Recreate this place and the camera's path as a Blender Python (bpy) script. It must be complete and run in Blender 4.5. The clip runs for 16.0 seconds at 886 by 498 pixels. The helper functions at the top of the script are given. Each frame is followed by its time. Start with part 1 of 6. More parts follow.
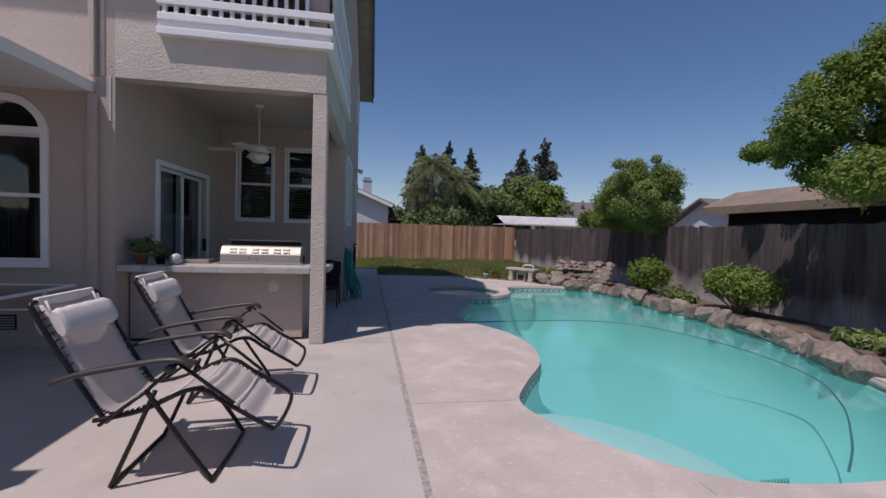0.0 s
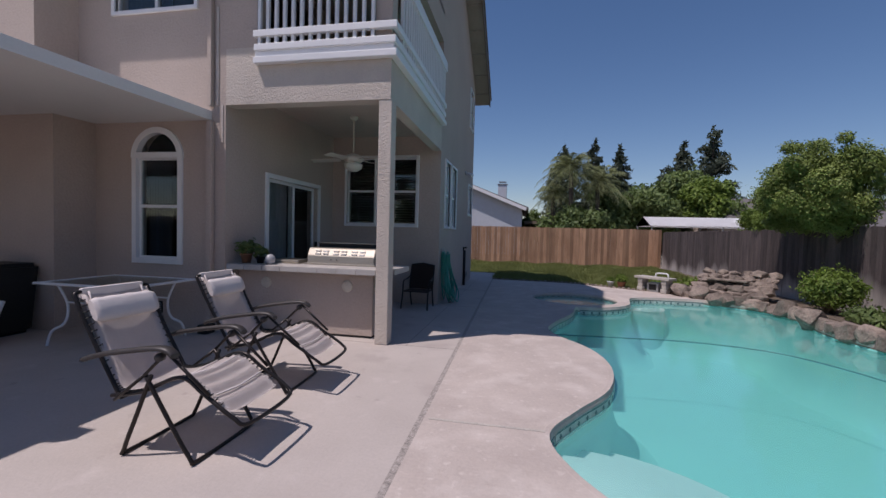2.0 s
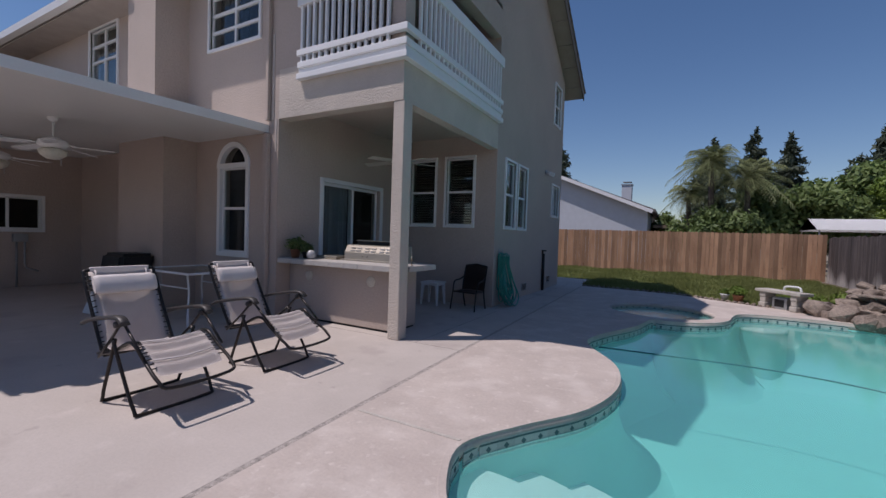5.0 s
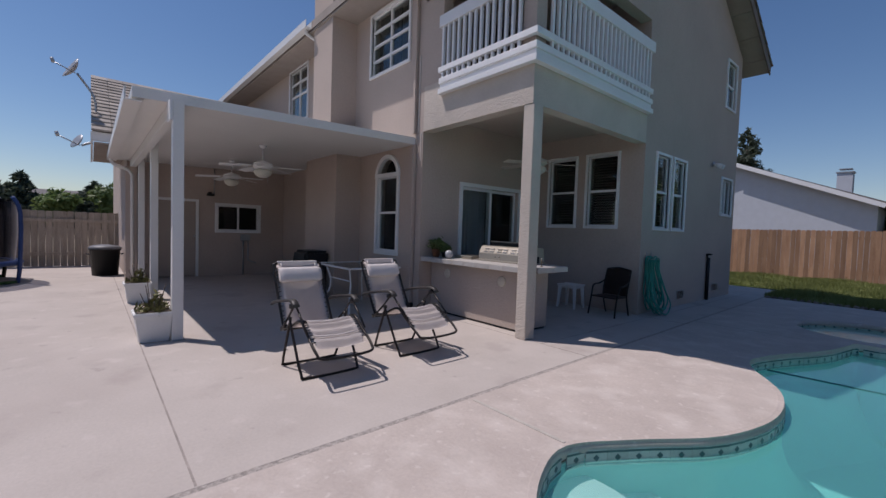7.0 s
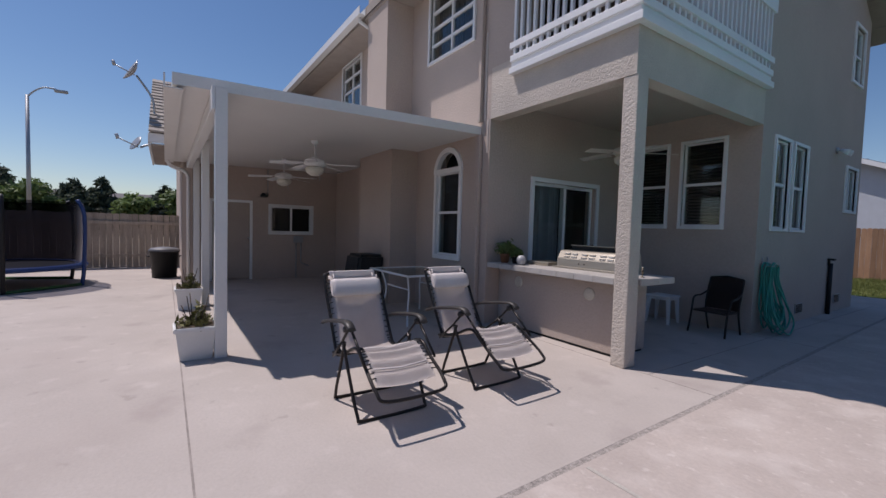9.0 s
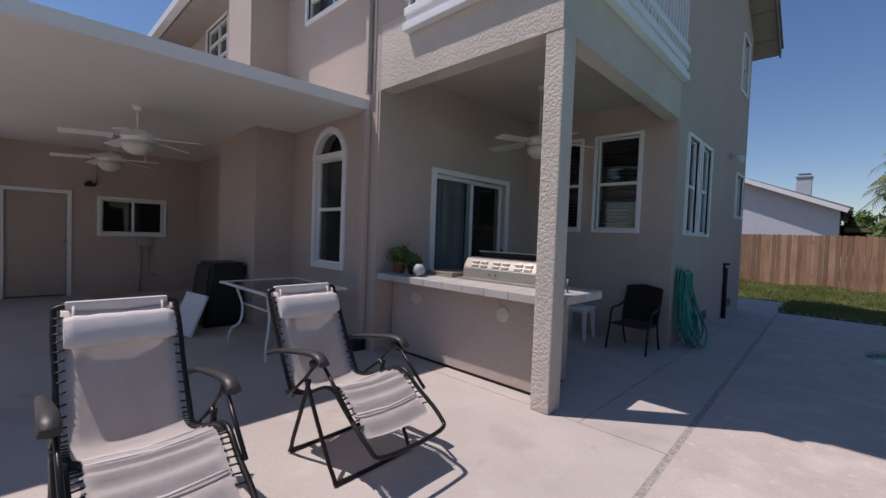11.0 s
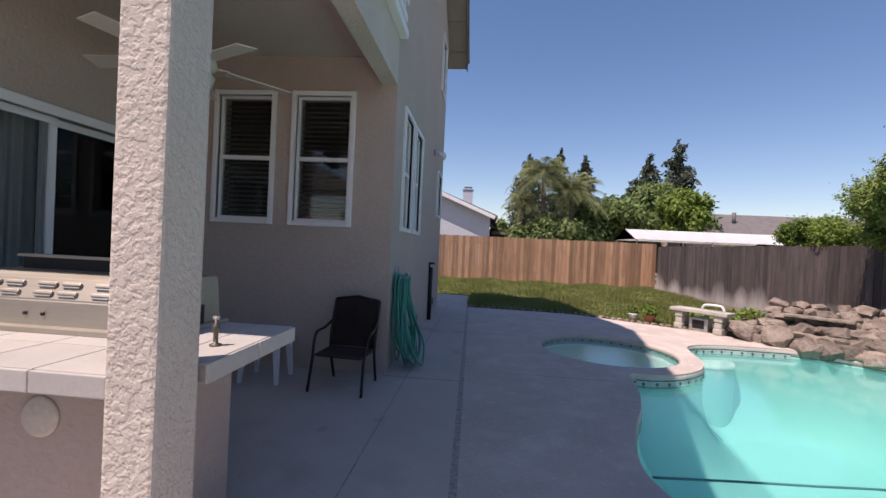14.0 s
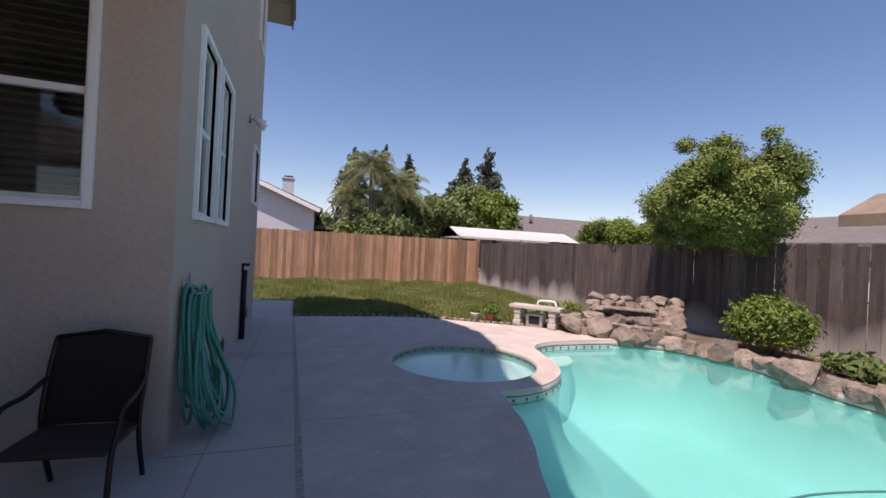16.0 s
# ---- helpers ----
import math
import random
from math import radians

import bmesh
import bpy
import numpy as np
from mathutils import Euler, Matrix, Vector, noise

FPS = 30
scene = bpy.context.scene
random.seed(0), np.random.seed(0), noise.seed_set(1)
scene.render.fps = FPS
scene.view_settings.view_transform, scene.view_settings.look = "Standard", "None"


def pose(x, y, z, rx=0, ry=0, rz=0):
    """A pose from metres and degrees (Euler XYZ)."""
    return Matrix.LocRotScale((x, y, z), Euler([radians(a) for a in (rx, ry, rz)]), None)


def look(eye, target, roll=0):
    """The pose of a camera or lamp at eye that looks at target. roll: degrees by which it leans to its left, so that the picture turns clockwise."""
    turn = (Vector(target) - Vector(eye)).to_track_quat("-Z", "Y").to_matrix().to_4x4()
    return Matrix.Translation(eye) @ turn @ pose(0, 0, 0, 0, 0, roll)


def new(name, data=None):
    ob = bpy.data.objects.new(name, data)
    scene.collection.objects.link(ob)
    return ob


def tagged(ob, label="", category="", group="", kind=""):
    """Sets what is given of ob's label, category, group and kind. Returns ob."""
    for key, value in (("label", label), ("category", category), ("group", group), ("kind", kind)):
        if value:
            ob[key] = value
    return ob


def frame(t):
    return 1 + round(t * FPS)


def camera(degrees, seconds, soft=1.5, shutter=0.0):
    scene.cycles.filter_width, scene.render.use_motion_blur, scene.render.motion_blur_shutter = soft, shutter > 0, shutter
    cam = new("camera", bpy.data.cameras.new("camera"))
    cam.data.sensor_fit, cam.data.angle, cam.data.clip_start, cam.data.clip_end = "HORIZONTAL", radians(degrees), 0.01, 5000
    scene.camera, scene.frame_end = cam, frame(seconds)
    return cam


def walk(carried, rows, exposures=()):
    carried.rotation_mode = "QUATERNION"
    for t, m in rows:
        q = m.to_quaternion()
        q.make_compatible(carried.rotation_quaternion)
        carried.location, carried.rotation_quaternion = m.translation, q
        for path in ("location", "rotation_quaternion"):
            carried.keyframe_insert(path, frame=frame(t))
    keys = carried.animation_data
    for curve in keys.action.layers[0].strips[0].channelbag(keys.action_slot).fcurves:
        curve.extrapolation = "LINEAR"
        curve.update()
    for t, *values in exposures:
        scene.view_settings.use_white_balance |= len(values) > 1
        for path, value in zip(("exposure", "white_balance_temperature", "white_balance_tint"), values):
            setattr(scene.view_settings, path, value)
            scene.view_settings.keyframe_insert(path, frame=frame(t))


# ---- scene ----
cam = camera(93.6, 16.0)
PATH = [
    (0, (0.24, 0.007, 1.346), (0.556, 1.981, 1.273), 1.7),
    (0.5, (0.514, 0.045, 1.334), (0.649, 2.039, 1.267), 1.5),
    (1, (0.774, 0.091, 1.346), (0.723, 2.09, 1.276), 1.5),
    (1.5, (0.994, 0.186, 1.332), (0.755, 2.171, 1.258), 1.5),
    (2, (1.214, 0.308, 1.356), (0.833, 2.27, 1.283), 1.5),
    (2.5, (1.431, 0.42, 1.352), (0.921, 2.352, 1.282), 1.3),
    (3, (1.692, 0.534, 1.343), (1.037, 2.422, 1.269), 1.5),
    (5.3, (2.648, 0.941, 1.305), (1.617, 2.654, 1.242), 1.9),
    (5.5, (2.718, 0.971, 1.306), (1.637, 2.653, 1.244), 1.9),
    (6, (2.85, 0.964, 1.32), (1.612, 2.533, 1.251), 1.9),
    (6.5, (2.92, 0.95, 1.349), (1.529, 2.384, 1.267), 1.9),
    (7, (2.861, 0.929, 1.331), (1.337, 2.221, 1.243), 1.9),
    (7.5, (2.703, 0.944, 1.342), (1.104, 2.14, 1.246), 2.0),
    (8, (2.502, 0.977, 1.332), (0.846, 2.095, 1.238), 1.7),
    (8.2, (2.408, 1.007, 1.346), (0.739, 2.105, 1.244), 1.6),
    (10.5, (1.39, 1.905, 1.357), (-0.122, 3.212, 1.284), 2.0),
    (11, (1.199, 2.196, 1.348), (-0.186, 3.637, 1.28), 2.1),
    (11.5, (1.05, 2.5, 1.323), (-0.19, 4.068, 1.268), 2.2),
    (12, (0.947, 2.808, 1.322), (-0.109, 4.506, 1.285), 2.3),
    (12.5, (0.81, 3.052, 1.325), (-0.061, 4.851, 1.284), 2.7),
    (13, (0.682, 3.365, 1.333), (0.057, 5.265, 1.302), 2.7),
    (13.5, (0.616, 3.683, 1.342), (0.214, 5.642, 1.315), 2.8),
    (14, (0.54, 3.937, 1.323), (0.357, 5.929, 1.308), 2.7),
    (14.5, (0.476, 4.224, 1.341), (0.536, 6.223, 1.33), 2.7),
    (15, (0.495, 4.521, 1.319), (0.787, 6.499, 1.312), 2.4),
    (15.5, (0.441, 4.805, 1.316), (0.894, 6.754, 1.315), 2.8),
    (16, (0.361, 5.132, 1.331), (1.008, 7.024, 1.337), 2.9),
]
EXPOSURES = [(0.0, 0.0, 6400, 23), (3.0, 0.0, 6400, 23), (6.0, -0.02, 6350, 20), (8.0, 0.02, 6350, 19.5), (10.5, 0.18, 6450, 20), (12.5, 0.48, 6700, 22), (14.0, 0.82, 7150, 26), (16.0, 0.80, 7250, 29)]
walk(cam, [(t, look(eye, target, roll)) for t, eye, target, roll in PATH], EXPOSURES)

# ---- light ----
SUN = Vector((-0.392, -0.306, 1.0)).normalized()      # towards the sun
world = bpy.data.worlds.new("sky")
scene.world = world
world.use_nodes = True
sky = world.node_tree.nodes.new("ShaderNodeTexSky")
sky.sky_type = "NISHITA"
sky.sun_disc = False
sky.sun_elevation = math.asin(SUN.z)
sky.sun_rotation = math.atan2(SUN.x, SUN.y) % (2 * math.pi)
sky.altitude, sky.air_density, sky.dust_density, sky.ozone_density = 0, 1.0, 0.3, 1.6
back = world.node_tree.nodes["Background"]
back.inputs[1].default_value = 0.082
blue = world.node_tree.nodes.new("ShaderNodeHueSaturation")
blue.inputs["Saturation"].default_value = 1.18
world.node_tree.links.new(sky.outputs[0], blue.inputs["Color"])
world.node_tree.links.new(blue.outputs[0], back.inputs[0])
sun = new("sun", bpy.data.lights.new("sun", "SUN"))
sun.data.energy, sun.data.angle, sun.data.color = 3.5, radians(0.55), (1.0, 0.95, 0.885)
sun.matrix_world = look(SUN * 40, (0, 0, 0))


# ---- materials ----
def mat(name, base, rough=0.7, metal=0.0, vary=0.12, scale=3.0, fine=60.0, bump=0.15, dist=0.01, tint=None, rand=0.0, spec=0.4,
        stretch=(1, 1, 1)):
    """A surface with stains at one scale, grain at another, and relief."""
    m = bpy.data.materials.new(name)
    m.use_nodes = True
    nt = m.node_tree
    n, l = nt.nodes, nt.links
    b = n["Principled BSDF"]
    b.inputs["Roughness"].default_value = rough
    b.inputs["Metallic"].default_value = metal
    b.inputs["Specular IOR Level"].default_value = spec
    tc = n.new("ShaderNodeTexCoord")
    mp = n.new("ShaderNodeMapping")
    mp.inputs["Scale"].default_value = stretch
    geo = n.new("ShaderNodeNewGeometry")
    l.new(geo.outputs["Position"], mp.inputs[0])
    big, small = n.new("ShaderNodeTexNoise"), n.new("ShaderNodeTexNoise")
    for k, sc in ((big, scale), (small, fine)):
        k.inputs["Scale"].default_value = sc
        k.inputs["Detail"].default_value = 6
        k.inputs["Roughness"].default_value = 0.6
        l.new(mp.outputs[0], k.inputs["Vector"])
    ramp = n.new("ShaderNodeMapRange")
    ramp.inputs[1].default_value, ramp.inputs[2].default_value = 0.3, 0.7
    l.new(big.outputs[0], ramp.inputs[0])
    mix = n.new("ShaderNodeMix")
    mix.data_type = "RGBA"
    other = tint or tuple(c * (1 - 2.0 * vary) for c in base)
    mix.inputs[6].default_value = (*base, 1)
    mix.inputs[7].default_value = (*other, 1)
    l.new(ramp.outputs[0], mix.inputs[0])
    hsv = n.new("ShaderNodeHueSaturation")
    l.new(mix.outputs[2], hsv.inputs["Color"])
    val = n.new("ShaderNodeMapRange")
    val.inputs[1].default_value, val.inputs[2].default_value = 0.25, 0.75
    val.inputs[3].default_value, val.inputs[4].default_value = 1 - vary, 1 + vary
    l.new(small.outputs[0], val.inputs[0])
    out = val.outputs[0]
    if rand:
        info = n.new("ShaderNodeObjectInfo")
        r = n.new("ShaderNodeMapRange")
        r.inputs[3].default_value, r.inputs[4].default_value = 1 - rand, 1 + rand
        l.new(info.outputs["Random"], r.inputs[0])
        mul = n.new("ShaderNodeMath")
        mul.operation = "MULTIPLY"
        l.new(out, mul.inputs[0])
        l.new(r.outputs[0], mul.inputs[1])
        out = mul.outputs[0]
    l.new(out, hsv.inputs["Value"])
    l.new(hsv.outputs[0], b.inputs["Base Color"])
    if bump:
        bp = n.new("ShaderNodeBump")
        bp.inputs["Strength"].default_value = bump
        bp.inputs["Distance"].default_value = dist
        l.new(small.outputs[0], bp.inputs["Height"])
        l.new(bp.outputs[0], b.inputs["Normal"])
    return m


STUCCO = mat("stucco", (0.495, 0.408, 0.352), 0.9, vary=0.06, scale=0.8, fine=34, bump=0.38, dist=0.02)
ROUGHCAST = mat("rough_stucco", (0.60, 0.53, 0.46), 0.9, vary=0.09, scale=1.5, fine=90, bump=0.3, dist=0.01)


def knockdown(m, scale, lo, hi, strength, dist):
    """Flattened plaster patches with hollows between, added to the fine grain."""
    n, l = m.node_tree.nodes, m.node_tree.links
    bp = [k for k in n if k.bl_idname == "ShaderNodeBump"][0]
    geo, tx, mr, b2 = (n.new(k) for k in ("ShaderNodeNewGeometry", "ShaderNodeTexNoise", "ShaderNodeMapRange", "ShaderNodeBump"))
    tx.inputs["Scale"].default_value, tx.inputs["Detail"].default_value, tx.inputs["Distortion"].default_value = scale, 3.0, 0.0
    mr.inputs[1].default_value, mr.inputs[2].default_value = lo, hi
    l.new(geo.outputs["Position"], tx.inputs["Vector"])
    l.new(tx.outputs[0], mr.inputs[0])
    l.new(mr.outputs[0], b2.inputs["Height"])
    b2.inputs["Strength"].default_value, b2.inputs["Distance"].default_value = strength, dist
    l.new(bp.outputs[0], b2.inputs["Normal"])
    l.new(b2.outputs[0], n["Principled BSDF"].inputs["Normal"])


knockdown(STUCCO, 30, 0.40, 0.62, 0.2, 0.006)
knockdown(ROUGHCAST, 46, 0.40, 0.58, 0.42, 0.009)
TRIM = mat("white_paint", (0.78, 0.78, 0.78), 0.45, vary=0.03, scale=2, fine=90, bump=0.05)
ALU = mat("white_aluminium", (0.74, 0.73, 0.71), 0.4, vary=0.03, scale=1.2, fine=50, bump=0.03)
DECK = mat("patio_concrete", (0.48, 0.428, 0.388), 0.85, vary=0.06, scale=0.9, fine=45, bump=0.25, tint=(0.405, 0.358, 0.322))
POOLDECK = mat("pool_deck_concrete", (0.50, 0.432, 0.385), 0.85, vary=0.08, scale=1.6, fine=40, bump=0.35, tint=(0.41, 0.352, 0.314))
GRAVELJOINT = mat("joint_gravel", (0.47, 0.42, 0.38), 0.95, vary=0.3, scale=30, fine=110, bump=0.6, dist=0.01)
JOINT = mat("joint", (0.38, 0.33, 0.30), 0.95, vary=0.2, scale=5)
SOIL = mat("soil", (0.20, 0.155, 0.115), 0.95, vary=0.25, scale=4, fine=50, bump=0.8, dist=0.03)
EARTH = mat("dry_ground", (0.26, 0.22, 0.16), 0.95, vary=0.2, scale=0.6, fine=12, bump=0.5)
GRASSBASE = mat("lawn_ground", (0.07, 0.115, 0.03), 0.9, vary=0.3, scale=2, fine=60, bump=0.8)
PLASTER = mat("pool_plaster", (0.31, 0.68, 0.64), 0.8, vary=0.03, scale=1.2, fine=14, bump=0.05)
STEPPLASTER = mat("pool_step_plaster", (0.90, 0.90, 0.87), 0.8, vary=0.03, scale=1.5, fine=14, bump=0.05)
TILE = mat("waterline_tile", (0.05, 0.11, 0.12), 0.25, vary=0.1, rand=0.15)
TILELIGHT = mat("waterline_tile_light", (0.46, 0.50, 0.47), 0.25, vary=0.1, rand=0.1)
CEDAR = mat("new_cedar", (0.47, 0.275, 0.165), 0.75, vary=0.2, scale=2.0, fine=30, bump=0.25, rand=0.34, stretch=(4, 4, 0.6), tint=(0.33, 0.18, 0.105))
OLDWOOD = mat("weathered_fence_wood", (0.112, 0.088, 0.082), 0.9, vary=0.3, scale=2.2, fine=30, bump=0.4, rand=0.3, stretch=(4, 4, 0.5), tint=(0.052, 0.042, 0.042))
TANWOOD = mat("tan_fence_wood", (0.52, 0.43, 0.34), 0.9, vary=0.2, scale=2.0, fine=30, bump=0.3, rand=0.12, stretch=(4, 4, 0.6))
ROCK = mat("rock", (0.31, 0.25, 0.205), 0.9, vary=0.3, scale=7, fine=30, bump=1.0, dist=0.03, rand=0.3, tint=(0.125, 0.098, 0.082))
# near-black base colour stands in for unlit rooms behind the windows
UNLIT = mat("unlit_room_black", (0.012, 0.012, 0.014), 0.8, vary=0.1)
CURTAIN = mat("curtain_cloth", (0.055, 0.06, 0.07), 0.9, vary=0.1, scale=4)
BLIND = mat("blind_slat", (0.11, 0.10, 0.092), 0.6, vary=0.08)
ROOFTILE = mat("roof_tile", (0.22, 0.19, 0.17), 0.85, vary=0.2, scale=3, fine=25, bump=0.4, rand=0.2)
SOFFIT = mat("soffit_boards", (0.36, 0.31, 0.27), 0.8, vary=0.08)
TUBE = mat("dark_bronze_tube", (0.035, 0.03, 0.028), 0.35, 0.6, vary=0.08)
SLING = mat("grey_sling_fabric", (0.73, 0.665, 0.63), 0.85, vary=0.05, scale=6, fine=220, bump=0.3)
ARMPLASTIC = mat("dark_armrest_plastic", (0.045, 0.04, 0.038), 0.45, vary=0.08)
STEEL = mat("stainless_steel", (0.46, 0.42, 0.36), 0.5, 0.9, vary=0.05, scale=4, fine=60, bump=0.04, stretch=(1, 12, 12))
BLACK = mat("black_plastic", (0.012, 0.012, 0.013), 0.5, vary=0.1)
COUNTERTILE = mat("counter_tile", (0.50, 0.47, 0.44), 0.4, vary=0.06, scale=6, rand=0.08)
GROUT = mat("grout", (0.34, 0.32, 0.30), 0.9)
WHITEPLASTIC = mat("white_plastic", (0.74, 0.74, 0.73), 0.4, vary=0.03)
LEAFA = mat("leaf_light", (0.21, 0.29, 0.05), 0.6, vary=0.3, scale=1.5, fine=9, bump=0, tint=(0.11, 0.175, 0.03))
LEAFB = mat("leaf_dark", (0.20, 0.27, 0.08), 0.6, vary=0.3, scale=0.6, fine=4, bump=0, tint=(0.085, 0.13, 0.045))
LEAFC = mat("leaf_conifer", (0.105, 0.135, 0.09), 0.7, vary=0.3, scale=0.6, fine=4, bump=0)
PALMLEAF = mat("palm_frond", (0.30, 0.34, 0.15), 0.6, vary=0.3, scale=1.0, fine=6, bump=0)
GRASSBLADE = mat("grass_blade", (0.23, 0.25, 0.08), 0.7, vary=0.3, scale=1.2, fine=14, bump=0, tint=(0.16, 0.185, 0.05))
for m in (LEAFA, LEAFB, LEAFC, PALMLEAF, GRASSBLADE):
    n, l = m.node_tree.nodes, m.node_tree.links
    tr, mx = n.new("ShaderNodeBsdfTranslucent"), n.new("ShaderNodeMixShader")
    col = n["Principled BSDF"].inputs["Base Color"].links[0].from_socket
    l.new(col, tr.inputs[0])
    mx.inputs[0].default_value = 0.32
    l.new(n["Principled BSDF"].outputs[0], mx.inputs[1])
    l.new(tr.outputs[0], mx.inputs[2])
    l.new(mx.outputs[0], n["Material Output"].inputs[0])


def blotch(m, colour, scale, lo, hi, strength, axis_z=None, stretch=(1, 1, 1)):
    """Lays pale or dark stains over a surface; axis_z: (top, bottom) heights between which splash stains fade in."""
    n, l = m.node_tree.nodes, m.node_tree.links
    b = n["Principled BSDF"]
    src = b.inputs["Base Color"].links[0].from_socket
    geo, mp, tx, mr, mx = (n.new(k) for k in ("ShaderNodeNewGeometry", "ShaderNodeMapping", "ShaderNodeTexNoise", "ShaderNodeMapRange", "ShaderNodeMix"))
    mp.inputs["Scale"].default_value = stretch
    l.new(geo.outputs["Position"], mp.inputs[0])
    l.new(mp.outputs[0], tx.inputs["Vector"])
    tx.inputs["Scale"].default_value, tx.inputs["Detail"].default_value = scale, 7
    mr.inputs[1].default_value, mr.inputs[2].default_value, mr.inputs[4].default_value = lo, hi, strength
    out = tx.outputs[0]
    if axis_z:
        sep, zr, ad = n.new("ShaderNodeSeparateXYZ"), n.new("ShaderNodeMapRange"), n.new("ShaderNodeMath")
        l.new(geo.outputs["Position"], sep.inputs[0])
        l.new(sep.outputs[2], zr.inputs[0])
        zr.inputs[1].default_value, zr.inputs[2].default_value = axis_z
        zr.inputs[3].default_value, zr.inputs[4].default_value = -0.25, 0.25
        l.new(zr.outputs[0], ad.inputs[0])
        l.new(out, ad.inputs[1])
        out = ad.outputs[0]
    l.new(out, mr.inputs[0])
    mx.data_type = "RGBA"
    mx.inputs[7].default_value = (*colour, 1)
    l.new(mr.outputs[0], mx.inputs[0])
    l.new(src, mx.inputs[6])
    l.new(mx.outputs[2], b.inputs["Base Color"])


blotch(POOLDECK, (0.64, 0.58, 0.53), 3.0, 0.50, 0.74, 0.5)
blotch(POOLDECK, (0.40, 0.34, 0.30), 9.0, 0.56, 0.72, 0.4)
blotch(POOLDECK, (0.66, 0.60, 0.55), 14.0, 0.60, 0.70, 0.4)
blotch(POOLDECK, (0.36, 0.30, 0.27), 1.1, 0.58, 0.75, 0.4)
blotch(DECK, (0.40, 0.345, 0.31), 0.7, 0.52, 0.70, 0.5)
blotch(DECK, (0.62, 0.56, 0.52), 4.0, 0.6, 0.75, 0.3)
blotch(DECK, (0.33, 0.28, 0.255), 1.5, 0.58, 0.68, 0.45)
blotch(DECK, (0.25, 0.21, 0.19), 4.5, 0.66, 0.72, 0.35)
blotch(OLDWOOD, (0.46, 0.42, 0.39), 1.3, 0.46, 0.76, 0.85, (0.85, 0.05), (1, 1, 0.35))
blotch(STEEL, (0.42, 0.33, 0.22), 5.0, 0.55, 0.75, 0.35)
blotch(ROCK, (0.36, 0.30, 0.25), 3.0, 0.55, 0.75, 0.5)
blotch(CEDAR, (0.16, 0.07, 0.035), 9.0, 0.68, 0.74, 0.8, None, (1, 1, 0.6))
BARK = mat("bark", (0.13, 0.10, 0.08), 0.9, vary=0.25, scale=6, fine=30, bump=0.8)
TWIG = mat("pale_twig", (0.30, 0.235, 0.16), 0.9, vary=0.2, scale=8, fine=40)
TERRA = mat("terracotta", (0.33, 0.15, 0.08), 0.8, vary=0.12)
HOSE = mat("green_hose_rubber", (0.03, 0.30, 0.23), 0.45, vary=0.1)
WICKER = mat("dark_brown_weave", (0.055, 0.036, 0.031), 0.6, vary=0.2, fine=160, bump=0.6)
TARP = mat("white_tarp", (0.82, 0.82, 0.82), 0.6, vary=0.03)
NEIGH = mat("blue_grey_siding", (0.50, 0.53, 0.58), 0.8, vary=0.04)
NROOF = mat("grey_shingle", (0.17, 0.155, 0.15), 0.9, vary=0.15, scale=2, fine=20)
BROWNROOF = mat("brown_shingle", (0.26, 0.205, 0.155), 0.9, vary=0.15, scale=2, fine=20)
BLUEPAD = mat("blue_vinyl", (0.03, 0.07, 0.22), 0.5, vary=0.1)
STONE = mat("pale_cast_stone", (0.50, 0.46, 0.41), 0.85, vary=0.15, scale=6, bump=0.5)
GALV = mat("galvanised_metal", (0.45, 0.46, 0.47), 0.45, 0.7, vary=0.08)


def glass_mat(name, colour, see, rough=0.02, ior=1.45):
    """Clear sheet: lets light pass, and mirrors more at a glance."""
    m = bpy.data.materials.new(name)
    m.use_nodes = True
    n, l = m.node_tree.nodes, m.node_tree.links
    n.remove(n["Principled BSDF"])
    clear, gloss, mix, lw, pw, ad = (n.new(k) for k in ("ShaderNodeBsdfTransparent", "ShaderNodeBsdfGlossy", "ShaderNodeMixShader", "ShaderNodeLayerWeight", "ShaderNodeMath", "ShaderNodeMath"))
    clear.inputs[0].default_value = (*[c * see for c in colour], 1)
    gloss.inputs["Roughness"].default_value = rough
    gloss.inputs["Color"].default_value = (1, 1, 1, 1)
    lw.inputs[0].default_value = 0.5
    base = ((ior - 1) / (ior + 1)) ** 2
    pw.operation, pw.inputs[1].default_value = "POWER", 5
    ad.operation, ad.inputs[1].default_value, ad.inputs[2].default_value = "MULTIPLY_ADD", 1 - base, base
    l.new(lw.outputs["Facing"], pw.inputs[0])
    l.new(pw.outputs[0], ad.inputs[0])
    l.new(ad.outputs[0], mix.inputs[0])
    l.new(clear.outputs[0], mix.inputs[1])
    l.new(gloss.outputs[0], mix.inputs[2])
    l.new(mix.outputs[0], n["Material Output"].inputs[0])
    return m


GLASS = glass_mat("window_glass", (0.88, 0.93, 0.93), 0.9)
TABLEGLASS = glass_mat("table_glass", (0.75, 0.82, 0.8), 0.85)
WATER = glass_mat("pool_water", (0.78, 0.98, 0.96), 1.0, 0.10, 1.33)
nt = WATER.node_tree
wave = nt.nodes.new("ShaderNodeTexNoise")
wave.inputs["Scale"].default_value, wave.inputs["Detail"].default_value = 3.5, 3
wb = nt.nodes.new("ShaderNodeBump")
wb.inputs["Strength"].default_value, wb.inputs["Distance"].default_value = 0.10, 0.05
wg = nt.nodes.new("ShaderNodeNewGeometry")
nt.links.new(wg.outputs["Position"], wave.inputs["Vector"])
nt.links.new(wave.outputs[0], wb.inputs["Height"])
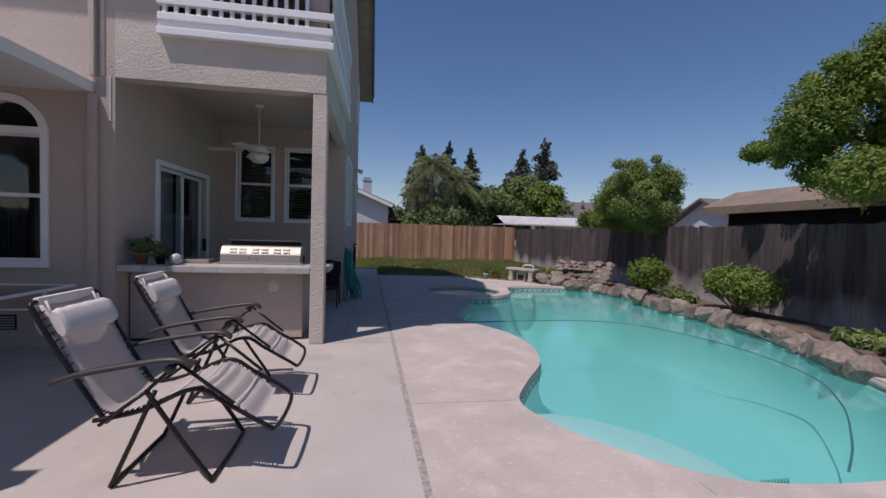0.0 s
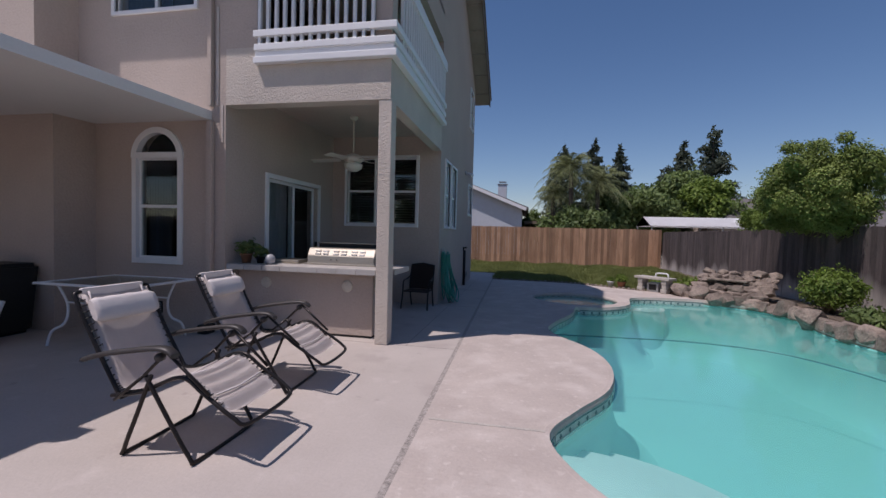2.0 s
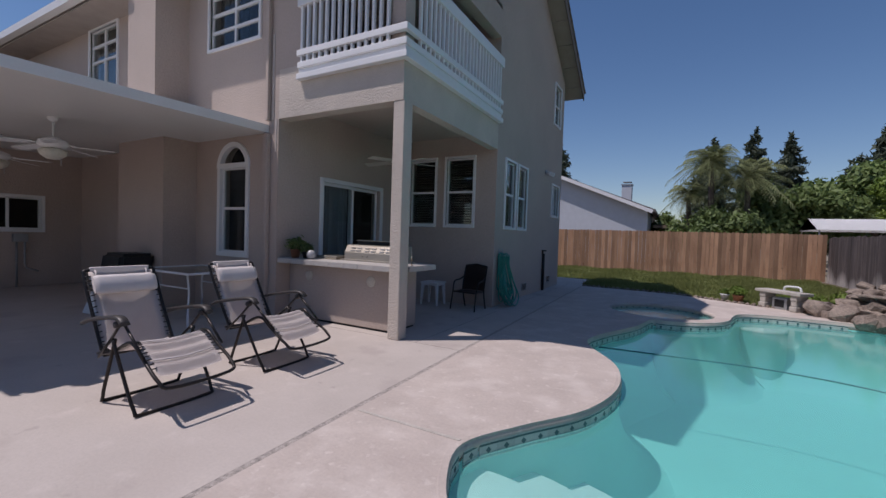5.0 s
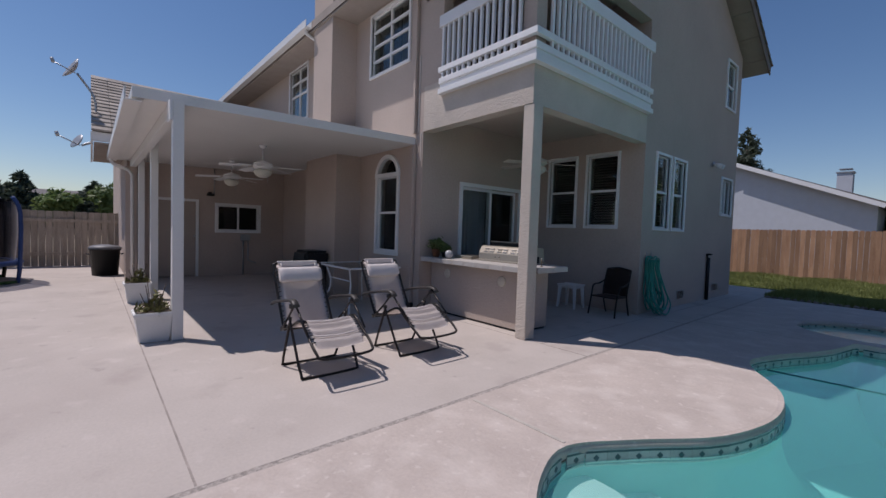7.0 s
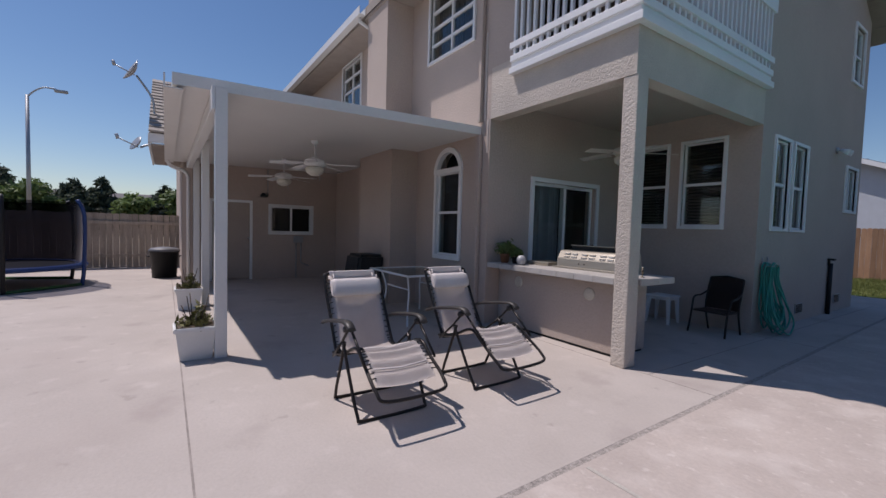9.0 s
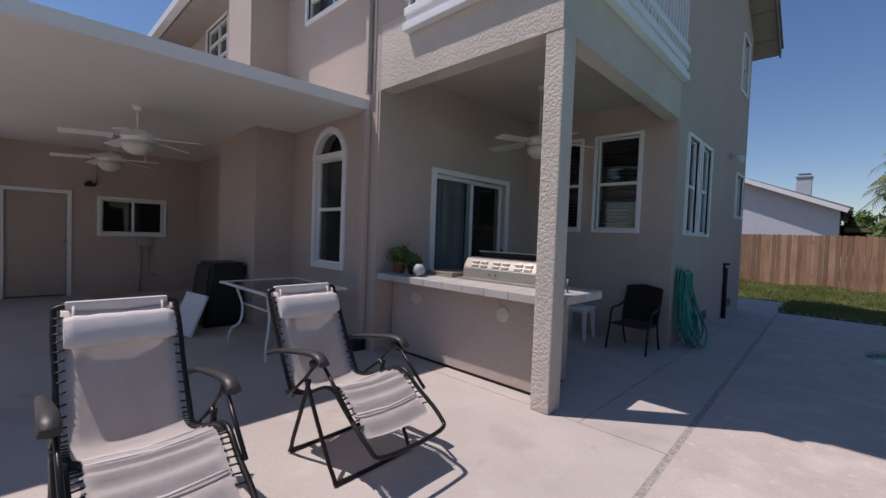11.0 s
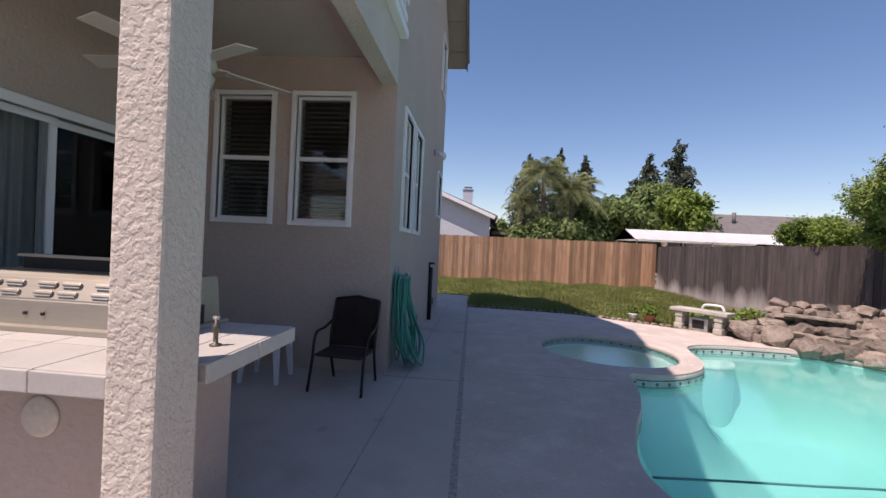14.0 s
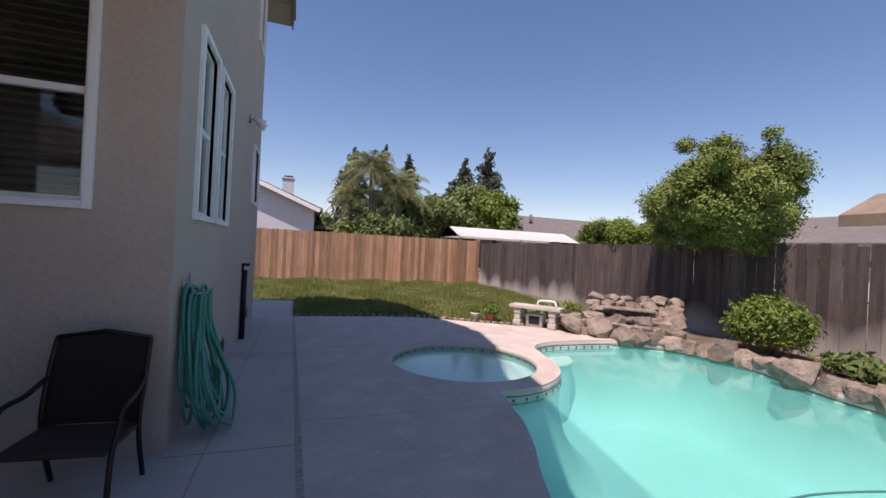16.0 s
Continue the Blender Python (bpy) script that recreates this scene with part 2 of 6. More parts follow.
for nd in nt.nodes:
    if nd.bl_idname in ("ShaderNodeBsdfGlossy", "ShaderNodeLayerWeight"):
        nt.links.new(wb.outputs[0], nd.inputs["Normal"])
# cloudy water: part of the light is thrown back before it reaches the floor
haze, veil = nt.nodes.new("ShaderNodeBsdfDiffuse"), nt.nodes.new("ShaderNodeMixShader")
haze.inputs[0].default_value = (0.18, 0.585, 0.54, 1)
veil.inputs[0].default_value = 0.30
surf = [nd for nd in nt.nodes if nd.bl_idname == "ShaderNodeMixShader" and nd != veil][0]
clear_out = [nd for nd in nt.nodes if nd.bl_idname == "ShaderNodeBsdfTransparent"][0]
nt.links.new(clear_out.outputs[0], veil.inputs[1])
nt.links.new(haze.outputs[0], veil.inputs[2])
nt.links.new(veil.outputs[0], surf.inputs[1])
NET = glass_mat("black_net", (0.3, 0.3, 0.34), 1.0, 0.6, 1.05)


# ---- mesh helpers ----
def box(bm, x0, x1, y0, y1, z0, z1, m=None, bevel=0.0):
    v = bmesh.ops.create_cube(bm, size=1)["verts"]
    bmesh.ops.transform(bm, verts=v, matrix=Matrix.Translation(((x0 + x1) / 2, (y0 + y1) / 2, (z0 + z1) / 2)) @ Matrix.Diagonal((abs(x1 - x0), abs(y1 - y0), abs(z1 - z0), 1)))
    if bevel:
        es = list({e for q in v for e in q.link_edges})
        r = bmesh.ops.bevel(bm, geom=es, offset=bevel, segments=2, affect="EDGES", profile=0.6)
        v = list({q for f in r["faces"] for q in f.verts} | {q for q in v if q.is_valid})
    if m is not None:
        bmesh.ops.transform(bm, verts=v, matrix=m)
    return v


def boxes(*specs, bevel=0.0):
    bm = bmesh.new()
    for sp in specs:
        box(bm, *sp, bevel=bevel)
    return bm


def sweep(bm, pts, r, n=8, closed=False, cap=True):
    """A round bar along a line of points; r may be one radius or one a point."""
    pts = [Vector(p) for p in pts]
    count = len(pts)
    rings, up = [], None
    for i, p in enumerate(pts):
        a = pts[(i - 1) % count] if (closed or i) else p
        b = pts[(i + 1) % count] if (closed or i < count - 1) else p
        d = (b - a).normalized()
        if up is None:
            up = d.orthogonal().normalized()
        up = (up - d * up.dot(d))
        up = up.normalized() if up.length > 1e-6 else d.orthogonal().normalized()
        side = d.cross(up)
        rr = r[i] if isinstance(r, (list, tuple)) else r
        rings.append([bm.verts.new(p + (up * math.cos(2 * math.pi * k / n) + side * math.sin(2 * math.pi * k / n)) * rr) for k in range(n)])
    for i in range(count if closed else count - 1):
        a, b = rings[i], rings[(i + 1) % count]
        for k in range(n):
            f = bm.faces.new((a[k], a[(k + 1) % n], b[(k + 1) % n], b[k]))
            f.smooth = True
    if cap and not closed:
        bm.faces.new(rings[0][::-1])
        bm.faces.new(rings[-1])
    return bm


def lathe(bm, profile, cx=0, cy=0, n=24, m=None):
    """A turned shape from (radius, z) pairs."""
    rings = []
    for r, z in profile:
        rings.append([bm.verts.new((cx + max(r, 1e-4) * math.cos(2 * math.pi * k / n), cy + max(r, 1e-4) * math.sin(2 * math.pi * k / n), z)) for k in range(n)])
    for a, b in zip(rings, rings[1:]):
        for k in range(n):
            f = bm.faces.new((a[k], a[(k + 1) % n], b[(k + 1) % n], b[k]))
            f.smooth = True
    if m is not None:
        bmesh.ops.transform(bm, verts=[v for q in rings for v in q], matrix=m)
    return bm


def smooth_line(pts, steps=6, closed=False):
    """Catmull-Rom through the points."""
    pts = [Vector(p) for p in pts]
    n, out = len(pts), []
    for i in range(n if closed else n - 1):
        p0 = pts[(i - 1) % n] if closed or i else pts[0]
        p1, p2 = pts[i], pts[(i + 1) % n]
        p3 = pts[(i + 2) % n] if closed or i + 2 < n else pts[-1]
        for s in range(steps):
            t = s / steps
            out.append(0.5 * (2 * p1 + (p2 - p0) * t + (2 * p0 - 5 * p1 + 4 * p2 - p3) * t * t + (3 * p1 - p0 - 3 * p2 + p3) * t ** 3))
    if not closed:
        out.append(pts[-1])
    return out


def link(name, bm, material):
    me = bpy.data.meshes.new(name)
    bmesh.ops.recalc_face_normals(bm, faces=bm.faces)
    bm.to_mesh(me)
    bm.free()
    me.materials.append(material)
    return new(name, me)


def part(name, bm, material, parent, label=""):
    ob = link(name, bm, material)
    ob.parent = parent
    return tagged(ob, label) if label else ob


def thing(name, label, category, at=(0, 0, 0), turn=0.0, group="", kind=""):
    e = new(name)
    e.empty_display_size = 0.2
    e.matrix_world = pose(*at, 0, 0, turn)
    return tagged(e, label, category, group, kind)


def structure(name, bm, material, label=""):
    return tagged(link(name, bm, material), label or name.replace("_", " "), name.split("_")[0], kind="structure")


def raw(name, verts, faces, material, smooth=False):
    me = bpy.data.meshes.new(name)
    me.from_pydata(verts, [], faces)
    me.materials.append(material)
    if smooth:
        me.polygons.foreach_set("use_smooth", [True] * len(me.polygons))
    me.update()
    return new(name, me)


from mathutils.geometry import tessellate_polygon


# ---- plan ----
WX, FY, WY, SX, GX = -0.375, 5.03, 8.075, -2.565, -8.90       # side wall, front wall, recess back wall, recess side wall, garage wall
EAVE_Y, EAVE_Z, PITCH, RIDGE_Y = 13.68, 5.63, 0.56, 9.1
CEIL = 3.20
FENCE_X, FENCE_Y = 7.52, 21.17
SPA = Vector((2.35, 9.93, 0))


def arc(c, r, a0, a1, n):
    return [Vector((c.x + r * math.cos(radians(a0 + (a1 - a0) * k / n)), c.y + r * math.sin(radians(a0 + (a1 - a0) * k / n)), 0)) for k in range(n + 1)]


POOL = smooth_line([(1.43, 3.22, 0), (1.66, 3.66, 0), (2.01, 4.22, 0), (2.16, 4.9, 0), (2.06, 5.58, 0), (1.71, 6.2, 0), (1.61, 6.5, 0), (1.64, 6.8, 0), (1.81, 7.3, 0), (1.97, 7.65, 0),
                    (2.11, 8.05, 0), (2.19, 8.45, 0), (2.27, 8.74, 0), (2.5, 8.75, 0), (2.85, 8.86, 0), (3.2, 9.13, 0), (3.42, 9.52, 0), (3.52, 10.0, 0), (3.66, 10.42, 0), (4.05, 10.66, 0),
                    (4.7, 10.70, 0), (5.35, 10.64, 0), (5.88, 10.32, 0), (6.22, 9.75, 0), (6.27, 9.2, 0), (6.10, 8.5, 0), (5.98, 7.9, 0), (6.02, 7.3, 0), (6.12, 6.7, 0), (6.07, 5.6, 0), (5.78, 4.7, 0),
                    (5.5, 4.0, 0), (5.25, 3.3, 0), (4.7, 2.55, 0), (3.9, 2.02, 0), (3.1, 1.92, 0), (2.4, 1.99, 0), (2.05, 2.18, 0), (1.78, 2.45, 0), (1.53, 2.82, 0)], 5, True)
SPA_R = 0.93
SPA_RIM = arc(SPA, SPA_R, 0, 352.5, 47)


def slab(outline, holes, z, depth, bm=None):
    """A flat sheet with thickness; its edges and those of its holes go down."""
    bm = bm or bmesh.new()
    loops = [[Vector((p[0], p[1], 0)) for p in lp] for lp in (outline, *holes)]
    flat = [p for lp in loops for p in lp]
    top = [bm.verts.new((p.x, p.y, z)) for p in flat]
    low = [bm.verts.new((p.x, p.y, z - depth)) for p in flat]
    for a, b, c in tessellate_polygon(loops):
        if len({a, b, c}) == 3:
            bm.faces.new((top[a], top[b], top[c]))
            bm.faces.new((low[c], low[b], low[a]))
    i = 0
    for lp in loops:
        n = len(lp)
        for k in range(n):
            a, b = i + k, i + (k + 1) % n
            bm.faces.new((top[a], top[b], low[b], low[a]))
        i += n
    return bm


# ---- ground ----
def ring(r, n=48):
    return [(r * math.cos(2 * math.pi * k / n), r * math.sin(2 * math.pi * k / n)) for k in range(n)]


def offset(loop, d):
    """The loop moved outward by d."""
    return [p + (loop[i - 1] - loop[(i + 1) % len(loop)]).cross(Vector((0, 0, 1))).normalized() * d for i, p in enumerate(loop)]


POOL_OUT = offset(POOL, 0.02)
structure("ground", slab(ring(900), [POOL, SPA_RIM], -0.09, 0.02), EARTH, "dry earth ground round the house")


def joint_x(y):
    return 0.56 - 0.0215 * (y - 1.0)


structure("patio_floor", slab([(-13.6, -9), (joint_x(-9) - 0.022, -9), (joint_x(13.6) - 0.022, 13.6), (0.27, 15.3), (-0.9, 15.4), (-13.6, 15.4)], [], 0.0, 0.085), DECK, "pale smooth concrete patio slab")
deck_edge = [(joint_x(-9) + 0.022, -9), (7.36, -9), (7.36, 1.2), (6.35, 2.2), (5.72, 3.3)]
deck_edge += [(6.1, 4.2), (6.42, 5.1), (6.56, 6.6), (6.46, 7.8), (6.52, 9.0), (6.5, 9.7), (6.2, 10.4), (5.6, 10.95), (5.05, 11.2), (4.55, 11.86), (4.2, 12.03), (3.65, 12.36), (3.0, 12.76), (2.4, 13.04), (joint_x(13.15) + 0.022, 13.15)]
structure("pool_deck", slab(deck_edge, [POOL, SPA_RIM], 0.0, 0.085), POOLDECK, "textured tan concrete pool deck with worn patches")
bm = bmesh.new()
for k in range(46):
    y = -9 + k * 0.5
    v = [bm.verts.new(q) for q in ((joint_x(y) - 0.024, y, -0.001), (joint_x(y) + 0.024, y, -0.001), (joint_x(y + 0.5) + 0.024, y + 0.5, -0.001), (joint_x(y + 0.5) - 0.024, y + 0.5, -0.001))]
    bm.faces.new(v)
structure("deck_joint", bm, GRAVELJOINT, "gravel-filled joint between patio and pool deck")
bm = boxes((-2.7, 0.52, 1.324, 1.336, -0.01, 0.002), (-0.15, -0.142, 5.1, 13.5, -0.01, 0.002), (-2.6, 0.45, 5.10, 5.107, -0.01, 0.002),
           (-0.4, 0.40, 8.02, 8.027, -0.01, 0.002), (-13, -2.7, 1.324, 1.336, -0.01, 0.002))
structure("patio_joints", bm, JOINT, "thin control joints in the patio concrete")
bm = boxes((0.57, 1.40, 3.228, 3.256, -0.01, 0.004), (0.44, 1.98, 8.40, 8.412, -0.01, 0.002), (2.055, 2.08, -9, 2.04, -0.01, 0.004))
structure("deck_joints", bm, STONE, "pale control joints in the pool deck")

# lawn, bed
LAWN = [(-6, 15.45), (-0.9, 15.45), (0.3, 15.35), (0.3, 13.19), (2.4, 13.1), (3.0, 12.82), (3.65, 12.42), (4.2, 12.09), (4.56, 11.93), (5.6, 13.2), (6.6, 14.6), (7.1, 17), (7.2, 21.1), (-6, 21.1)]
structure("lawn", slab(LAWN, [], 0.012, 0.1), GRASSBASE, "green mown lawn before the back fence")
BED = [(4.57, 11.9), (5.1, 11.25), (5.64, 11.0), (6.24, 10.45), (6.54, 9.72), (6.56, 9.0), (6.5, 7.8), (6.6, 6.6), (6.46, 5.1), (6.14, 4.2), (5.76, 3.3), (6.4, 2.24), (7.40, 1.2), (7.40, 21.1), (7.2, 21.1), (7.1, 17), (6.6, 14.6), (5.6, 13.2)]
structure("planting_bed", slab(BED, [], 0.05, 0.14), SOIL, "bare brown soil planting bed under the fence")

# ---- pool ----
WATER_Z = -0.12
bm = bmesh.new()
n = len(POOL)


def pool_depth(p):
    return -0.85 - 0.06 * max(0.0, min(7.5, p.y - 2.0))


rings = []
for inset, f in ((0.0, 0.0), (0.0, 0.3), (0.08, 0.55), (0.25, 0.80), (0.5, 0.95), (1.0, 1.0)):
    row = []
    for i, p in enumerate(POOL):
        d = (POOL[(i + 1) % n] - POOL[i - 1]).normalized().cross(Vector((0, 0, 1)))
        q = p + d * inset
        row.append(bm.verts.new((q.x, q.y, -0.10 + (pool_depth(q) + 0.10) * f)))
    rings.append(row)
for a, b in zip(rings[:-1], rings[1:-1] + [None]):
    if b is None:
        break
    for i in range(n):
        fc = bm.faces.new((a[i], a[(i + 1) % n], b[(i + 1) % n], b[i]))
        fc.smooth = True
for v in rings[-1]:
    bm.verts.remove(v)
lastr = rings[-2]
for a, b, c in tessellate_polygon([[v.co.copy() for v in lastr]]):
    if len({a, b, c}) == 3:
        bm.faces.new((lastr[a], lastr[b], lastr[c]))
structure("pool_basin", bm, PLASTER, "pale aqua plaster pool basin")


def sheet(loop, z):
    bm = bmesh.new()
    v = [bm.verts.new((p[0], p[1], z)) for p in loop]
    for a, b, c in tessellate_polygon([[Vector((p[0], p[1], 0)) for p in loop]]):
        if len({a, b, c}) == 3:
            bm.faces.new((v[a], v[b], v[c]))
    return bm


structure("pool_water", sheet(POOL_OUT, WATER_Z), WATER, "clear turquoise pool water")
bm = bmesh.new()
lathe(bm, [(SPA_R, -0.10), (SPA_R, -0.38), (0.58, -0.39), (0.56, -0.95), (0.0, -0.97)], SPA.x, SPA.y, 48)
structure("spa_basin", bm, STEPPLASTER, "round pale plaster spa basin with a bench")
structure("spa_water", sheet(arc(SPA, SPA_R + 0.02, 0, 352.5, 47), -0.095), WATER, "still clear water in the round spa")


# ---- walls ----
def wall(bm, axis, face, back, a0, a1, z0, z1, holes=()):
    """Wall pieces round rectangular holes (a0, a1, z0, z1); axis is the one that the wall faces."""
    cuts = sorted({a0, a1, *[h[0] for h in holes], *[h[1] for h in holes]})
    for p, q in zip(cuts, cuts[1:]):
        spans, z = [], z0
        for h in sorted((h for h in holes if h[0] <= p + 1e-6 and h[1] >= q - 1e-6), key=lambda h: h[2]):
            spans.append((z, h[2]))
            z = h[3]
        spans.append((z, z1))
        for lo, hi in spans:
            if hi - lo > 1e-4:
                if axis == "x":
                    box(bm, min(face, back), max(face, back), p, q, lo, hi)
                else:
                    box(bm, p, q, min(face, back), max(face, back), lo, hi)
    bmesh.ops.remove_doubles(bm, verts=bm.verts, dist=1e-5)
    return bm


SIDE_WIN = [(8.535, 9.09, 1.507, 2.803), (9.28, 9.833, 1.507, 2.803), (12.0, 12.68, 1.93, 2.73), (11.95, 12.56, 4.37, 5.38)]
W1, W2 = (-2.257, -1.677, 1.51, 2.797), (-1.416, -0.838, 1.51, 2.797)
SLIDER = (5.93, 7.45, 0.02, 2.125)
ARCH = (-3.97, -3.19, 0.86, 2.655)
UP1, UP2 = (-4.245, -3.02, 4.20, 5.30), (-8.50, -7.33, 4.05, 5.36)
GARWIN, GARDOOR = (3.38, 4.36, 1.154, 1.785), (2.11, 2.90, 0.0, 1.84)
SIDE_TOP = 5.45
bm = bmesh.new()
wall(bm, "x", WX, WX - 0.2, WY, 12.98, 0, SIDE_TOP, SIDE_WIN)
gable = [(4.7, SIDE_TOP), (12.98, SIDE_TOP), (12.98, 5.70), (RIDGE_Y, 5.70 + 4.15 * PITCH), (4.95, 5.70), (4.7, 5.6)]
for x in (WX, WX - 0.2):
    bm.faces.new([bm.verts.new((x, y, z)) for y, z in gable])
structure("wall_side", bm, STUCCO, "tan stucco gable wall of the house")
structure("wall_recess_back", wall(bmesh.new(), "y", WY, WY + 0.2, SX, WX - 0.2, 0, SIDE_TOP, [W1, W2]), STUCCO, "tan stucco wall behind the covered recess")
structure("wall_recess_side", wall(bmesh.new(), "x", SX, SX - 0.2, FY, WY + 0.2, 0, SIDE_TOP, [SLIDER, (5.9, 7.5, 3.3, 5.3)]), STUCCO, "tan stucco wall with the sliding door")
ax = (ARCH[0] + ARCH[1]) / 2
ar = (ARCH[1] - ARCH[0]) / 2
az = ARCH[3] - ar
bm = wall(bmesh.new(), "y", FY, FY + 0.2, -9.0, SX - 0.2, 0, SIDE_TOP, [(ARCH[0], ARCH[1], ARCH[2], ARCH[3]), UP1, UP2])
for side in (0, 1):
    for k in range(12):
        a0, a1 = math.pi * k / 12, math.pi * (k + 1) / 12
        y = FY + 0.2 * side
        q = [(ax + ar * math.cos(a0), y, az + ar * math.sin(a0)), (ax + ar * math.cos(a0), y, ARCH[3] + 0.001), (ax + ar * math.cos(a1), y, ARCH[3] + 0.001), (ax + ar * math.cos(a1), y, az + ar * math.sin(a1))]
        bm.faces.new([bm.verts.new(v) for v in q])
structure("wall_front", bm, STUCCO, "tan stucco front wall with an arched window")
structure("wall_garage", wall(bmesh.new(), "x", GX, GX - 0.2, 1.55, FY, 0, 3.6, [GARWIN, GARDOOR]), STUCCO, "tan stucco garage wall under the patio cover")
# added black wall and ceiling put the garage's darkness into colour
structure("garage_inside", boxes((-9.7, -9.6, 1.75, FY, 0.02, 3.3), (-9.6, GX - 0.2, 1.76, FY, 2.6, 2.7)), UNLIT, "added black wall standing in for the unlit garage")
structure("wall_garage_end", boxes((-16, GX - 0.2, 1.55, 1.75, 0, 3.3)), STUCCO, "tan stucco garage end wall")
structure("wall_back", boxes((-16, WX - 0.2, 12.78, 12.98, 0, SIDE_TOP), (-16.2, -16, 1.55, 12.98, 0, SIDE_TOP)), STUCCO, "plain stucco back walls")
structure("wall_front_far", boxes((-16, -9.0, FY, FY + 0.2, 0, SIDE_TOP)), STUCCO, "plain stucco wall above the garage roof")
# floors and inner walls carry the rooms' lack of light as black colour
structure("floor_upper", boxes((-16, SX - 0.2, FY + 0.2, 12.78, 2.98, 3.2), (SX - 0.2, WX - 0.2, WY + 0.2, 12.78, 2.98, 3.2)), UNLIT, "upper floor inside the house, black for unlit rooms")
structure("floor_inside", boxes((-16, SX - 0.2, FY + 0.2, 12.78, 0.0, 0.02), (SX - 0.2, WX - 0.2, WY + 0.2, 12.78, 0.0, 0.02)), UNLIT, "floor inside the house, black for unlit rooms")
structure("wall_inside", boxes((-16, -0.7, 10.4, 10.5, 0.02, 2.98), (-16, -0.7, 10.4, 10.5, 3.2, 5.4), (-5.2, -5.1, FY + 0.2, 10.4, 0.02, 2.98)), UNLIT, "inner walls of the house, black for unlit rooms")
structure("ceiling_recess", boxes((SX, WX - 0.16, FY + 0.19, WY, CEIL, CEIL + 0.08)), STUCCO, "stucco ceiling of the covered recess")

# recess beam, post, balcony base
bm = boxes((SX, WX, FY, FY + 0.19, 2.92, 3.62), (WX - 0.16, WX, FY + 0.19, WY, 2.92, 3.62))
structure("balcony_beam", bm, ROUGHCAST, "rough stucco beam carrying the balcony")
structure("balcony_floor", boxes((SX, WX - 0.16, FY + 0.18, WY, 3.3, 3.45)), STUCCO, "balcony floor")
bm = boxes((-0.52, -0.36, 5.035, 5.22, 0, 2.92), bevel=0.012)
structure("corner_post", bm, ROUGHCAST, "rough stucco post at the recess corner")
# the two headers from z 4.95, out of view, are added to block sun
structure("balcony_post", boxes((WX - 0.2, WX, FY, FY + 0.2, 3.62, 5.5), (SX, WX - 0.2, FY, FY + 0.18, 4.95, 5.42), (WX - 0.18, WX, FY + 0.2, WY, 4.95, 5.42)), STUCCO, "stucco post of the balcony corner with added sun-blocking headers")
structure("chimney_wall", boxes((-6.0, -4.58, 4.5, FY, 0, 3.3), (-5.72, -4.86, 4.5, FY, 3.3, 8.6)), STUCCO, "stucco chimney breast rising through the roof")

# ---- roofs ----
def plane_slab(name, p, material, thick, label):
    bm = bmesh.new()
    up = [bm.verts.new(q) for q in p]
    dn = [bm.verts.new((q[0], q[1], q[2] - thick)) for q in p]
    bm.faces.new(up)
    bm.faces.new(dn[::-1])
    for k in range(len(p)):
        bm.faces.new((up[k], up[(k + 1) % len(p)], dn[(k + 1) % len(p)], dn[k]))
    return structure(name, bm, material, label)


RZ = EAVE_Z + (EAVE_Y - RIDGE_Y) * PITCH
FE_Y = 4.45
plane_slab("roof_back", [(0.0, EAVE_Y, EAVE_Z), (0.0, RIDGE_Y, RZ), (-16.5, RIDGE_Y, RZ), (-16.5, EAVE_Y, EAVE_Z)], SOFFIT, 0.16, "back roof slope with boarded soffit")
plane_slab("roof_front", [(0.0, FE_Y, RZ - (RIDGE_Y - FE_Y) * PITCH), (0.0, RIDGE_Y, RZ), (-16.5, RIDGE_Y, RZ), (-16.5, FE_Y, RZ - (RIDGE_Y - FE_Y) * PITCH)], SOFFIT, 0.16, "front roof slope with boarded soffit")

# patio cover
bm = bmesh.new()
for z0, z1 in ((2.735, 2.85),):
    v = box(bm, GX, -2.77, 1.27, FY, z0, z1)
    for q in v:
        q.co.z += (q.co.y - FY) * 0.02
structure("patio_cover", bm, ALU, "flat white aluminium patio cover")




